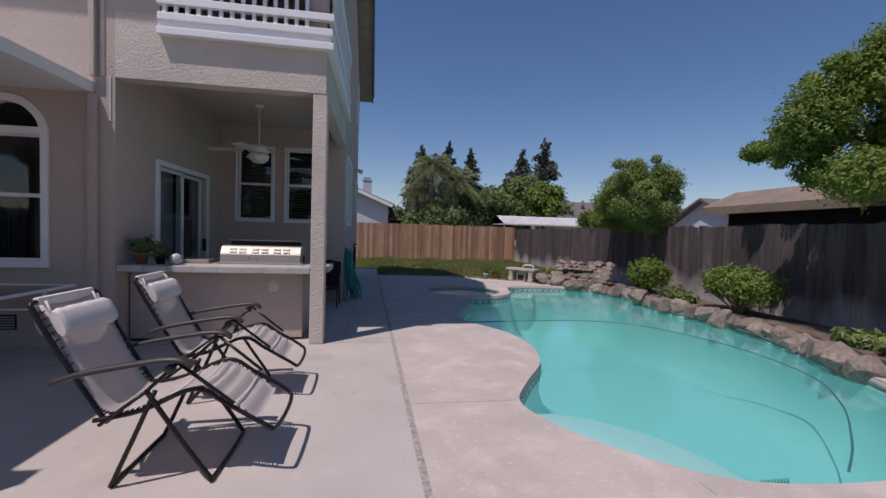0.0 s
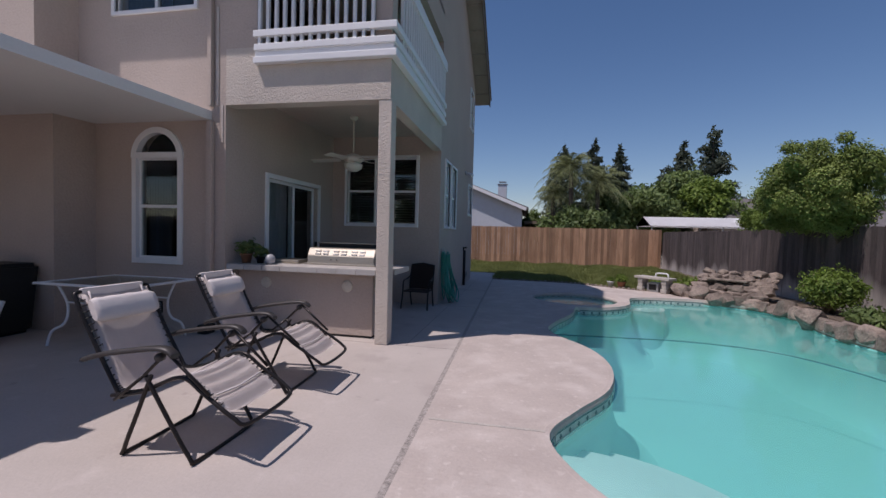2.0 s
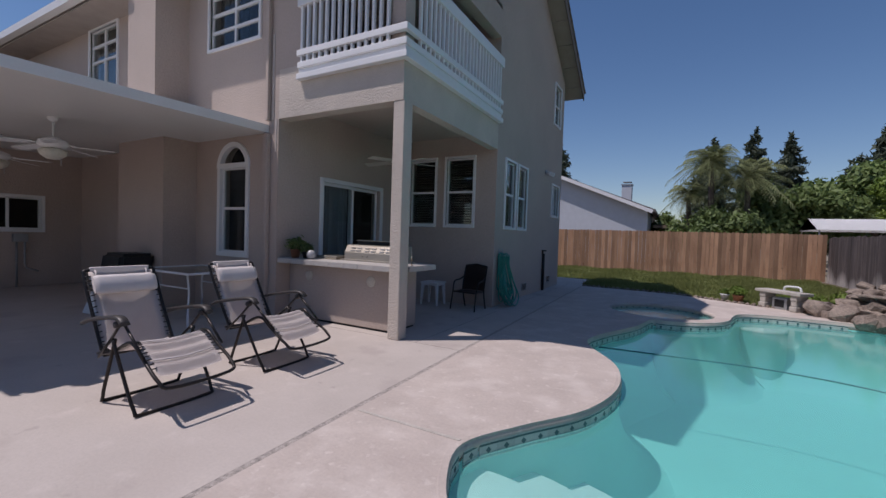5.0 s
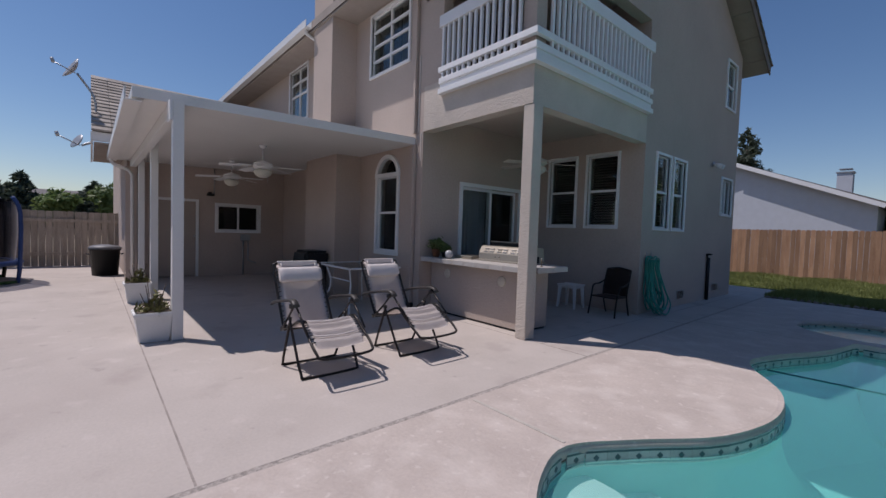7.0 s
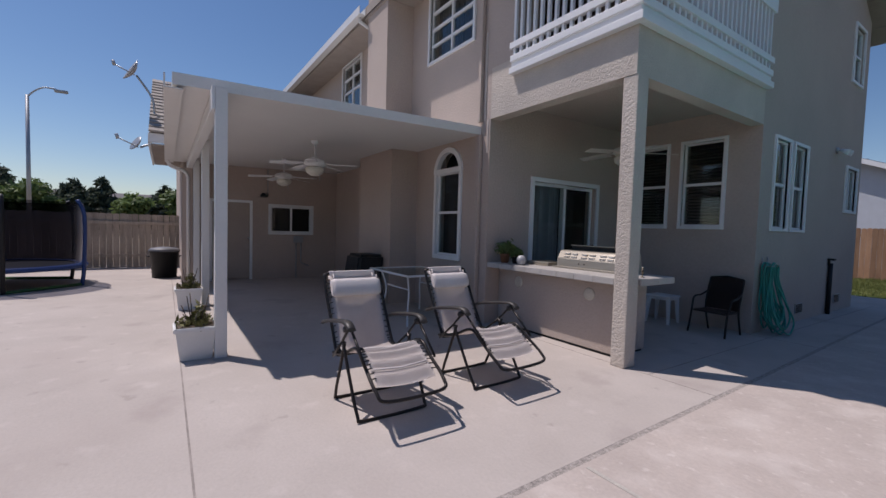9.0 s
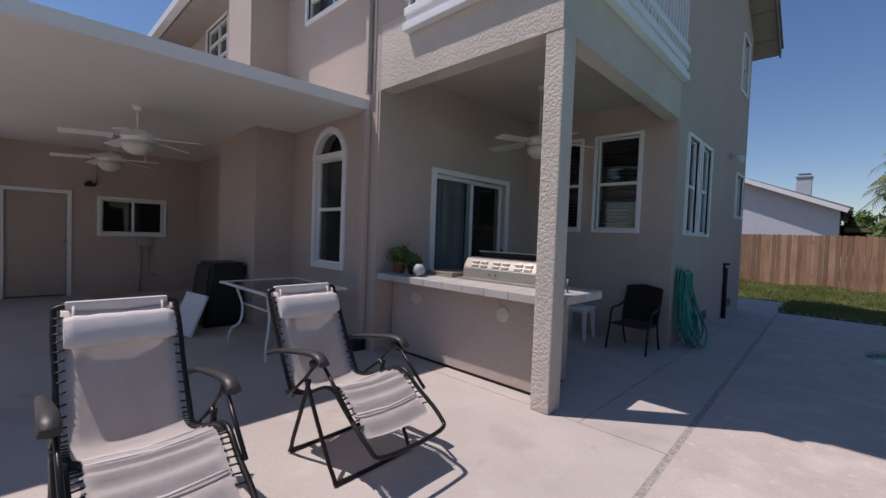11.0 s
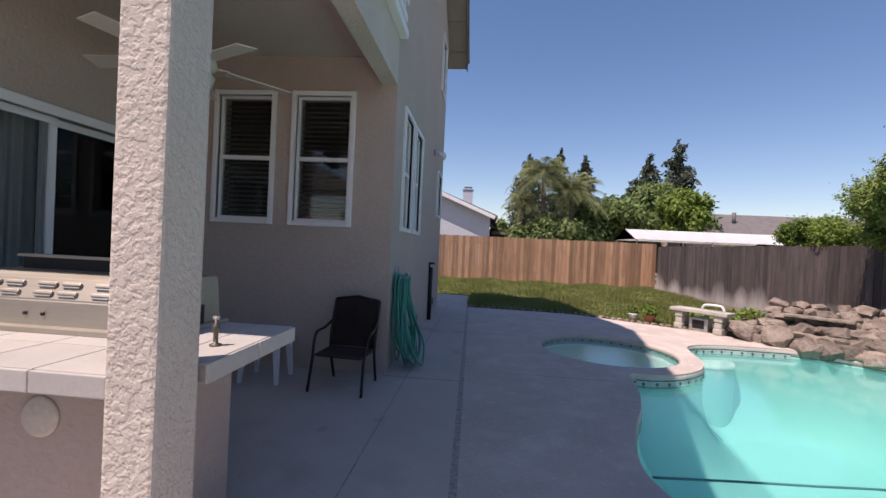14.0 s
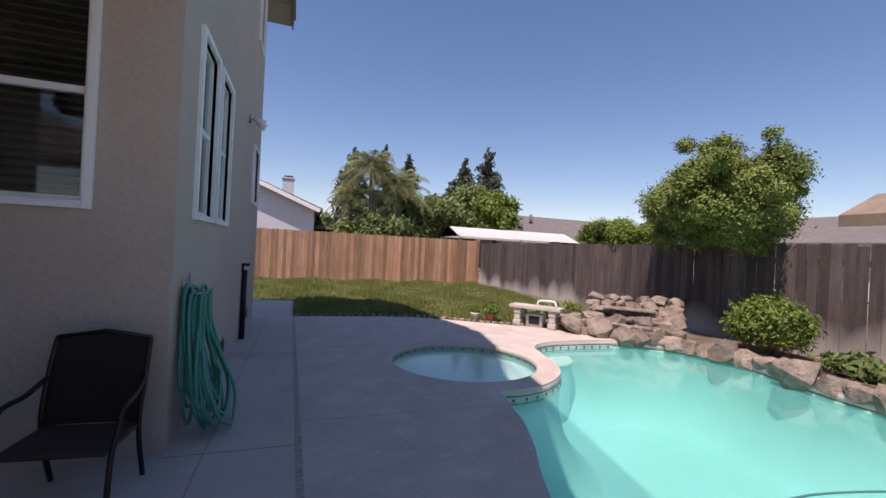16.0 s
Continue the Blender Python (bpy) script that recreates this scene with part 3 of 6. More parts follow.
# ---- house details ----
def sash_window(name, axis, face, sign, a0, a1, z0, z1, bars, label, fill=None, trim=0.06):
    """A white framed window in an opening. bars: list of ('h', fraction) or ('v', fraction); fill: 'blind' or 'curtain' behind the glass."""
    e = thing(name, label, "window", kind="structure")

    def put(pname, a, b, lo, hi, d0, d1, material, lab="", bevel=0.0):
        bm = bmesh.new()
        p, q = sorted((face + sign * d0, face + sign * d1))
        if axis == "x":
            box(bm, p, q, a, b, lo, hi, bevel=bevel)
        else:
            box(bm, a, b, p, q, lo, hi, bevel=bevel)
        return part(pname, bm, material, e, lab)

    for nm, (a, b, lo, hi) in (("frame", (a0 - trim, a0, z0 - trim, z1 + trim)), ("frame", (a1, a1 + trim, z0 - trim, z1 + trim)), ("frame", (a0, a1, z1, z1 + trim)), ("window_sill", (a0, a1, z0 - trim, z0))):
        put(nm, a, b, lo, hi, -0.05, 0.03, TRIM, bevel=0.006)
    w = 0.028
    for a, b, lo, hi in ((a0, a0 + w, z0, z1), (a1 - w, a1, z0, z1), (a0 + w, a1 - w, z0, z0 + w), (a0 + w, a1 - w, z1 - w, z1)):
        put("sash", a, b, lo, hi, -0.07, -0.025, TRIM)
    for kind, f in bars:
        if kind == "h":
            m = z0 + (z1 - z0) * f
            put("glazing_bar", a0 + w, a1 - w, m - 0.02, m + 0.02, -0.065, -0.02, TRIM)
        else:
            m = a0 + (a1 - a0) * f
            put("glazing_bar", m - 0.02, m + 0.02, z0 + w, z1 - w, -0.066, -0.021, TRIM)
    put("pane", a0 + w, a1 - w, z0 + w, z1 - w, -0.052, -0.048, GLASS)
    if fill == "blind":
        for k in range(int((z1 - z0) / 0.05) - 1):
            z = z0 + 0.05 + k * 0.05
            bm = bmesh.new()
            c = face - sign * 0.11
            if axis == "x":
                box(bm, -0.022, 0.022, a0 + 0.02, a1 - 0.02, -0.0015, 0.0015, pose(c, 0, z, 0, 35 * sign, 0))
            else:
                box(bm, a0 + 0.02, a1 - 0.02, -0.022, 0.022, -0.0015, 0.0015, pose(0, c, z, 35 * -sign, 0, 0))
            part("slat", bm, BLIND, e)
    if fill == "curtain":
        bm = bmesh.new()
        n = 60
        top, low = [], []
        for k in range(n + 1):
            a = a0 + 0.02 + (a1 - a0 - 0.04) * 0.62 * k / n
            d = face - sign * (0.16 + 0.025 * math.sin(k * 0.9))
            top.append(bm.verts.new((d, a, z1) if axis == "x" else (a, d, z1)))
            low.append(bm.verts.new((d, a, z0 + 0.02) if axis == "x" else (a, d, z0 + 0.02)))
        for k in range(n):
            bm.faces.new((top[k], top[k + 1], low[k + 1], low[k]))
        part("curtain", bm, CURTAIN, e, "long grey-blue curtain")
    return e


sash_window("window_1", "y", WY, -1, *W1, [("h", 0.5)], "white framed double-hung window with dark blinds", "blind", 0.046)
sash_window("window_2", "y", WY, -1, *W2, [("h", 0.5)], "white framed double-hung window with dark blinds", "blind", 0.046)
sash_window("window_3", "x", WX, 1, *SIDE_WIN[0], [("h", 0.5)], "narrow white framed double-hung side window", "blind", 0.046)
sash_window("window_4", "x", WX, 1, *SIDE_WIN[1], [("h", 0.5)], "narrow white framed double-hung side window", "blind", 0.046)
sash_window("window_5", "x", WX, 1, *SIDE_WIN[2], [("v", 0.5)], "small white framed side window", None, 0.05)
sash_window("window_6", "x", WX, 1, *SIDE_WIN[3], [("h", 0.5)], "white framed upper side window", None, 0.05)
sash_window("window_7", "y", FY, -1, *UP1, [("v", 0.5), ("h", 0.5), ("h", 0.25), ("h", 0.75)], "upper white window with glazing bars", "curtain", 0.05)
sash_window("window_8", "y", FY, -1, *UP2, [("v", 0.5), ("h", 0.5), ("h", 0.75)], "upper white window beside the chimney", "curtain", 0.05)
sash_window("window_9", "x", GX, 1, *GARWIN, [("v", 0.5)], "dark sliding window in the garage wall", None, 0.06)
win = sash_window("window_10", "y", FY, -1, ARCH[0] + 0.07, ARCH[1] - 0.07, ARCH[2] + 0.07, az, [("h", 0.52)], "tall white arched window", "curtain", 0.07)
bm = bmesh.new()
for r0, r1, y0, y1 in ((ar - 0.07, ar + 0.008, FY - 0.034, FY + 0.048),):
    ring_v = []
    for k in range(25):
        a = math.pi * k / 24
        c, s_ = math.cos(a), math.sin(a)
        ring_v.append([bm.verts.new((ax + r * c, y, az + r * s_)) for r, y in ((r0, y0), (r1, y0), (r1, y1), (r0, y1))])
    for p, q in zip(ring_v, ring_v[1:]):
        for k in range(4):
            bm.faces.new((p[k], p[(k + 1) % 4], q[(k + 1) % 4], q[k]))
part("arch_frame", bm, TRIM, win)
bm = bmesh.new()
bm.faces.new([bm.verts.new((ax + (ar - 0.06) * math.cos(math.pi * k / 24), FY + 0.05, az + 0.03 + (ar - 0.08) * math.sin(math.pi * k / 24))) for k in range(25)])
part("arch_pane", bm, GLASS, win)
part("transom", boxes((ARCH[0] + 0.06, ARCH[1] - 0.06, FY - 0.025, FY + 0.05, az - 0.01, az + 0.06)), TRIM, win)

# sliding door
door = thing("door_1", "white framed glass sliding door, partly open, grey curtain", "sliding door", kind="structure")
y0, y1, z0, z1 = SLIDER
for a, b, lo, hi in ((y0 - 0.07, y0, 0, z1 + 0.07), (y1, y1 + 0.07, 0, z1 + 0.07), (y0, y1, z1, z1 + 0.07)):
    part("frame", boxes((SX - 0.05, SX + 0.03, a, b, lo, hi), bevel=0.006), TRIM, door)
ym = (y0 + y1) / 2
for a, b, dx in ((y0, ym + 0.03, -0.03), (ym - 0.03, y1, -0.075)):
    for p, q, lo, hi in ((a, a + 0.05, z0, z1), (b - 0.05, b, z0, z1), (a + 0.05, b - 0.05, z0, z0 + 0.07), (a + 0.05, b - 0.05, z1 - 0.05, z1)):
        part("panel_rail", boxes((SX + dx - 0.035, SX + dx, p, q, lo, hi)), TRIM, door)
    part("pane", boxes((SX + dx - 0.02, SX + dx - 0.015, a + 0.05, b - 0.05, z0 + 0.07, z1 - 0.05)), GLASS, door)
part("handle", boxes((SX - 0.03, SX + 0.02, y1 - 0.05, y1 - 0.02, 0.95, 1.15), bevel=0.006), BLACK, door)
bm = bmesh.new()
prev = None
for k in range(50):
    y = y0 + 0.03 + (ym - y0) * k / 49
    x = SX - 0.2 + 0.03 * math.sin(k * 0.95) + 0.01 * math.sin(k * 2.3)
    cur = (bm.verts.new((x, y, z1)), bm.verts.new((x, y, 0.05)))
    if prev:
        bm.faces.new((prev[0], cur[0], cur[1], prev[1]))
    prev = cur
part("curtain", bm, mat("grey_drape", (0.40, 0.405, 0.43), 0.9, vary=0.08, scale=5), door, "grey hanging curtain behind the glass")

# garage side door
door = thing("door_2", "flat tan painted door in the garage wall", "door", kind="structure")
part("leaf", boxes((GX - 0.06, GX - 0.02, GARDOOR[0], GARDOOR[1], 0.02, GARDOOR[3])), mat("tan_door_paint", (0.40, 0.335, 0.29), 0.6, vary=0.04), door)
for a, b, lo, hi in ((GARDOOR[0] - 0.06, GARDOOR[0], 0, 1.90), (GARDOOR[1], GARDOOR[1] + 0.06, 0, 1.90), (GARDOOR[0], GARDOOR[1], 1.84, 1.90)):
    part("frame", boxes((GX - 0.04, GX + 0.03, a, b, lo, hi)), TRIM, door)
bm = bmesh.new()
sweep(bm, [(GX - 0.02, 2.87, 1.0), (GX + 0.03, 2.87, 1.0)], 0.012)
lathe(bm, [(0.0, 0), (0.02, 0.0), (0.028, 0.02), (0.0, 0.04)], 0, 0, 12, pose(GX + 0.02, 2.87, 1.0, 0, 90, 0))
part("handle", bm, GALV, door)

# balcony: trim boards and railing
rail = thing("balcony_railing", "white painted wooden balcony railing with square spindles", "railing", (0, 0, 0))
FX0 = -2.13
OUT = 0.07
for lo, hi, out in ((3.39, 3.47, 0.085), (3.47, 3.55, 0.045), (3.55, 3.63, 0.07)):
    part("trim_board", boxes((FX0, WX + out, FY - out, FY - 0.001, lo, hi), bevel=0.008), TRIM, rail)
    part("trim_board", boxes((WX, WX + out, FY - 0.001, WY + 0.02, lo, hi), bevel=0.008), TRIM, rail)
for lo, hi in ((3.71, 3.79), (4.38, 4.55)):
    part("rail", boxes((FX0, WX + 0.085, FY - 0.085, FY - 0.02, lo, hi), bevel=0.006), TRIM, rail)
    part("rail", boxes((WX + 0.02, WX + 0.083, FY - 0.018, WY, lo, hi), bevel=0.006), TRIM, rail)
sp = bpy.data.meshes.new("spindle")
bm = boxes((-0.019, 0.019, -0.019, 0.019, 3.63, 4.40))
bm.to_mesh(sp)
bm.free()
sp.materials.append(TRIM)
for k in range(14):
    o = new("spindle", sp)
    o.parent, o.location = rail, (FX0 + 0.07 + k * 0.113, FY - 0.045, 0)
for k in range(24):
    o = new("spindle", sp)
    o.parent, o.location = rail, (WX + 0.045, FY + 0.26 + k * 0.1165, 0)
structure("balcony_end_wall", boxes((SX - 0.0, FX0 - 0.0, FY - 0.0, FY + 0.18, 3.62, 5.5)), STUCCO, "stucco wall at the balcony's end")
structure("balcony_ceiling", boxes((SX, WX, FY, WY, 5.42, 5.5)), STUCCO, "stucco balcony ceiling")
bm = bmesh.new()
for k in range(40):
    p = Vector((random.uniform(SX + 0.4, WX - 0.5), FY + random.uniform(0.25, 0.7), 3.45))
    sweep(bm, [p, p + Vector((random.uniform(-0.06, 0.06), random.uniform(-0.05, 0.05), random.uniform(0.1, 0.28)))], 0.012, 5)
tagged(link("balcony_plants", bm, LEAFB), "dark dry potted stems behind the railing", "plants", kind="stuff")

# downspout and wall things
pipe = thing("downspout", "tan painted downspout on the front wall", "downspout")
bm = boxes((-2.80, -2.72, FY - 0.07, FY - 0.005, 0.12, 2.72), bevel=0.01)
part("pipe", bm, STUCCO, pipe)
part("pipe", boxes((-2.79, -2.73, FY - 0.065, FY - 0.005, 2.90, 5.4), bevel=0.01), STUCCO, pipe)
part("elbow", boxes((-2.83, -2.69, FY - 0.17, FY - 0.005, 0.0, 0.12), bevel=0.02), BLACK, pipe, "black splash elbow")
structure("wall_rib", boxes((-2.70, -2.665, FY - 0.012, FY - 0.001, 2.92, 4.15), (-2.625, -2.601, FY - 0.008, FY - 0.001, 2.45, 2.92)), mat("pale_bead", (0.58, 0.52, 0.47), 0.7), "white vertical stop bead on the stucco corner")

for yv, zv in ((9.9, 0.22), (11.9, 0.25)):
    v = thing("foundation_vent", "small dark foundation vent low on the stucco wall", "vent")
    part("frame", boxes((WX + 0.001, WX + 0.015, yv - 0.16, yv + 0.16, zv - 0.08, zv + 0.08)), GALV, v)
    for k in range(6):
        part("slat", boxes((WX + 0.015, WX + 0.022, yv - 0.14, yv + 0.14, zv - 0.07 + k * 0.024, zv - 0.058 + k * 0.024)), BLACK, v)
v = thing("foundation_vent", "small dark foundation vent low on the stucco wall", "vent")
part("frame", boxes((-3.72, -3.5, FY - 0.014, FY - 0.001, 0.2, 0.36)), BLACK, v)
for k in range(5):
    part("slat", boxes((-3.71, -3.51, FY - 0.02, FY - 0.014, 0.215 + k * 0.028, 0.228 + k * 0.028)), GALV, v)

lamp = thing("flood_light", "small twin-head security flood light on the wall", "light")
bm = bmesh.new()
lathe(bm, [(0.0, 0), (0.055, 0), (0.055, 0.03), (0.0, 0.03)], 0, 0, 16, pose(WX, 11.33, 2.98, 0, 90, 0))
part("base", bm, GALV, lamp)
for dy in (-0.09, 0.09):
    bm = bmesh.new()
    sweep(bm, [(WX + 0.03, 11.33, 2.98), (WX + 0.08, 11.33 + dy, 2.96)], 0.012)
    lathe(bm, [(0.0, 0), (0.03, 0), (0.055, 0.12), (0.05, 0.125), (0.0, 0.10)], 0, 0, 14, pose(WX + 0.08, 11.33 + dy, 2.96, 0, 115, 0))
    part("head", bm, TRIM, lamp)
stand = thing("utility_post", "thin black pipe standing against the side wall", "pipe")
bm = bmesh.new()
sweep(bm, [(WX + 0.04, 11.31, 0.0), (WX + 0.04, 11.31, 0.93)], 0.035, 12)
part("pipe", bm, BLACK, stand)
part("cap", boxes((WX + 0.001, WX + 0.10, 11.25, 11.37, 0.985, 1.02), bevel=0.008), BLACK, stand)
part("bracket", boxes((WX + 0.001, WX + 0.03, 11.29, 11.33, 0.90, 0.99)), BLACK, stand)

box_e = thing("electrical_box", "grey electrical box with conduits on the garage wall", "electrical box")
part("box", boxes((GX + 0.001, GX + 0.1, 3.92, 4.14, 0.9, 1.06), bevel=0.008), GALV, box_e)
for y in (3.98, 4.10):
    bm = bmesh.new()
    sweep(bm, [(GX + 0.05, y, 0.9), (GX + 0.05, y, 0.45), (GX + 0.05, y + 0.02, 0.38), (GX + 0.07, y + 0.2, 0.3)] if y > 4.0 else [(GX + 0.05, y, 0.9), (GX + 0.05, y, 0.0)], 0.018)
    part("conduit", bm, GALV, box_e)
cam_e = thing("motion_lamp", "small dark lamp under the patio cover", "lamp")
part("base", boxes((GX + 0.001, GX + 0.05, 3.16, 3.24, 2.02, 2.1), bevel=0.006), BLACK, cam_e)
part("head", boxes((GX + 0.05, GX + 0.16, 3.12, 3.28, 2.0, 2.06), bevel=0.01), BLACK, cam_e)
bm = bmesh.new()
sweep(bm, [(GX + 0.015, 3.30, 2.06), (GX + 0.015, 3.30, 2.68)], 0.012)
part("conduit", bm, GALV, cam_e)

# roofs: tiles on the rake and front slope, gutters
edge = thing("roof_tiles", "dark flat concrete tiles along the gable edge", "roof tiles", kind="structure")
tile_me = bpy.data.meshes.new("roof_tile")
bm = bmesh.new()
box(bm, -0.36, 0.06, -0.2, 0.2, 0.0, 0.035, pose(0, 0, 0.0, 5, 0, 0), bevel=0.008)
bm.to_mesh(tile_me)
bm.free()
tile_me.materials.append(ROOFTILE)
slope = math.degrees(math.atan(PITCH))
cnt = int((EAVE_Y - RIDGE_Y) / (0.33 * math.cos(math.atan(PITCH))))
for k in range(cnt):
    y = EAVE_Y - (k + 0.4) * 0.33 * math.cos(math.atan(PITCH))
    o = new("tile", tile_me)
    o.parent, o.matrix_world = edge, pose(0.0, y, EAVE_Z + (EAVE_Y - y) * PITCH + 0.012, -slope, 0, 0)
for k in range(cnt + 1):
    y = FE_Y + (k + 0.4) * 0.33 * math.cos(math.atan(PITCH))
    o = new("tile", tile_me)
    o.parent, o.matrix_world = edge, pose(0.0, y, RZ - (RIDGE_Y - y) * PITCH + 0.012, -slope, 0, 180) @ pose(0.3, 0, 0)
bm = bmesh.new()
for ya, za, yb, zb in ((EAVE_Y, EAVE_Z, RIDGE_Y, RZ), (FE_Y, RZ - (RIDGE_Y - FE_Y) * PITCH, RIDGE_Y, RZ)):
    q = [(ya, za - 0.22), (yb, zb - 0.22), (yb, zb - 0.01), (ya, za - 0.01)]
    a = [bm.verts.new((0.003, y, z)) for y, z in q]
    b = [bm.verts.new((0.03, y, z)) for y, z in q]
    bm.faces.new(a)
    bm.faces.new(b[::-1])
    for k in range(4):
        bm.faces.new((a[k], a[(k + 1) % 4], b[(k + 1) % 4], b[k]))
structure("rake_board", bm, mat("brown_fascia", (0.20, 0.165, 0.14), 0.7), "brown fascia board along the gable")
bm = bmesh.new()
for k in range(14):
    y = EAVE_Y - 0.4 - k * 0.62
    zz = (EAVE_Z + (EAVE_Y - y) * PITCH) if y > RIDGE_Y else RZ - (RIDGE_Y - y) * PITCH
    box(bm, WX, 0.0, y - 0.012, y + 0.012, zz - 0.185, zz - 0.165)
structure("soffit_joints", bm, JOINT, "dark joints between the soffit boards")
EZ = RZ - (RIDGE_Y - FE_Y) * PITCH
gut = thing("eave_gutter", "white metal gutter along the front eave", "gutter")
bm = boxes((-16.4, -5.75, FE_Y - 0.13, FE_Y - 0.12, EZ - 0.14, EZ + 0.0), (-16.4, -5.75, FE_Y - 0.13, FE_Y, EZ - 0.15, EZ - 0.14), (-16.4, -5.75, FE_Y - 0.01, FE_Y, EZ - 0.14, EZ - 0.02))
part("trough", bm, ALU, gut)
bm = bmesh.new()
sweep(bm, [(-5.9, FE_Y - 0.06, EZ - 0.14), (-5.9, FE_Y - 0.06, EZ - 0.22), (-5.9, FY - 0.05, EZ - 0.45), (-5.9, FY - 0.05, 3.0)], 0.035, 8)
part("downpipe", bm, ALU, gut)
bm = boxes((-16.5, -0.05, FE_Y + 0.02, FY, EZ - 0.20, EZ - 0.17))
structure("eave_soffit", bm, SOFFIT, "tan boarded soffit under the front eave")

# garage roof with tile courses
plane_slab("garage_roof", [(-8.15, 0.95, 3.10), (-8.15, 4.9, 3.10), (-11.6, 4.9, 5.035), (-11.6, 0.95, 5.035)], SOFFIT, 0.1, "garage roof deck")
gr = thing("garage_roof_tiles", "sunlit grey flat roof tiles in courses", "roof tiles", kind="structure")
me = bpy.data.meshes.new("course_tile")
bm = bmesh.new()
box(bm, -0.2, 0.22, -0.16, 0.16, 0.0, 0.04, pose(0, 0, 0, 0, -6, 0), bevel=0.01)
bm.to_mesh(me)
bm.free()
me.materials.append(mat("pale_roof_tile", (0.36, 0.32, 0.28), 0.85, vary=0.18, scale=4, rand=0.2))
ga = math.degrees(math.atan2(1.15, 2.05))
for r in range(16):
    for c in range(12):
        d = 0.10 + r * 0.245
        o = new("tile", me)
        o.parent = gr
        o.matrix_world = pose(-8.10 - d * math.cos(radians(ga)), 1.1 + c * 0.325, 3.12 + d * math.sin(radians(ga)), 0, ga, 0)
structure("garage_fascia", boxes((-8.16, -8.10, 0.93, 5.0, 2.90, 3.08), (-11.8, -8.16, 0.93, 0.97, 2.85, 3.02)), TRIM, "white fascia and gutter of the garage eave")
structure("garage_soffit", boxes((-11.70, -8.17, 0.98, 1.55, 2.86, 2.89), (-8.80, -8.17, 1.55, 4.9, 2.90, 2.93)), SOFFIT, "boarded garage soffit")


def dish(x, y, z, tip, turn, size, bend, end):
    d = thing("satellite_dish", "small grey satellite dish on a bent arm", "satellite dish", (x, y, z), turn, "dishes on the garage roof")
    bm = bmesh.new()
    sweep(bm, smooth_line([(0, 0, -0.05), bend, end], 5), 0.022)
    part("mast", bm, GALV, d)
    bm = bmesh.new()
    prof = [(size * k / 6, 0.35 * size * (k / 6) ** 2) for k in range(7)]
    lathe(bm, prof + [(size * 0.98, 0.35 * size + 0.01), (0.0, 0.015)], 0, 0, 20, pose(0, end[1] - 0.03, end[2] + 0.05, 62, 0, tip))
    part("reflector", bm, GALV, d)
    bm = bmesh.new()
    sweep(bm, [(0, end[1] - 0.03, end[2]), (0.02, end[1] - 0.36, end[2] + 0.14)], 0.012)
    part("feed_arm", bm, GALV, d)
    bm = bmesh.new()
    sweep(bm, [(0.02, end[1] - 0.36, end[2] + 0.12), (0.02, end[1] - 0.39, end[2] + 0.21)], 0.03)
    part("receiver", bm, GALV, d)


dish(-8.9, 1.02, 3.58, 15, 0, 0.24, (0, -0.03, 0.35), (0, -0.30, 0.78))
dish(-8.5, 0.95, 2.96, 15, 10, 0.16, (0, -0.10, -0.10), (0, -0.16, -0.14))

# patio cover posts, gutter, fans
for x, y in ((-2.63, 1.67), (-5.72, 1.75), (-8.05, 1.75)):
    p = thing("cover_post", "square white aluminium post of the patio cover", "post", (x, y, 0), 0, "posts of the patio cover")
    part("shaft", boxes((-0.06, 0.06, -0.055, 0.055, 0.0, 2.66), bevel=0.008), ALU, p)
    part("base_plate", boxes((-0.08, 0.08, -0.07, 0.07, 0.0, 0.012)), GALV, p)
beam = thing("cover_beam", "white aluminium beam with gutter on the patio cover", "beam")
part("beam", boxes((-8.79, -2.78, 1.60, 1.70, 2.50, 2.66), bevel=0.006), ALU, beam)
part("end_cap", boxes((-2.77, -2.565, 1.585, 1.613, 2.44, 2.665), (-2.77, -2.692, 1.613, 1.73, 2.44, 2.665), bevel=0.006), TRIM, beam)
bm = boxes((-8.8, -2.77, 1.20, 1.215, 2.62, 2.755), (-8.8, -2.77, 1.215, 1.36, 2.62, 2.63), bevel=0.0)
part("gutter", bm, ALU, beam)
bm = bmesh.new()
sweep(bm, smooth_line([(-8.5, 1.24, 2.68), (-8.5, 1.3, 2.52), (-8.5, 1.55, 2.42), (-8.5, 1.62, 2.3)], 4) + [Vector((-8.5, 1.62, 0.1))], 0.035, 8)
part("downpipe", bm, ALU, beam)
structure("garage_pilaster", boxes((-8.79, -8.5, 1.5, 1.7, 0, 2.5)), STUCCO, "stucco pilaster at the garage corner")


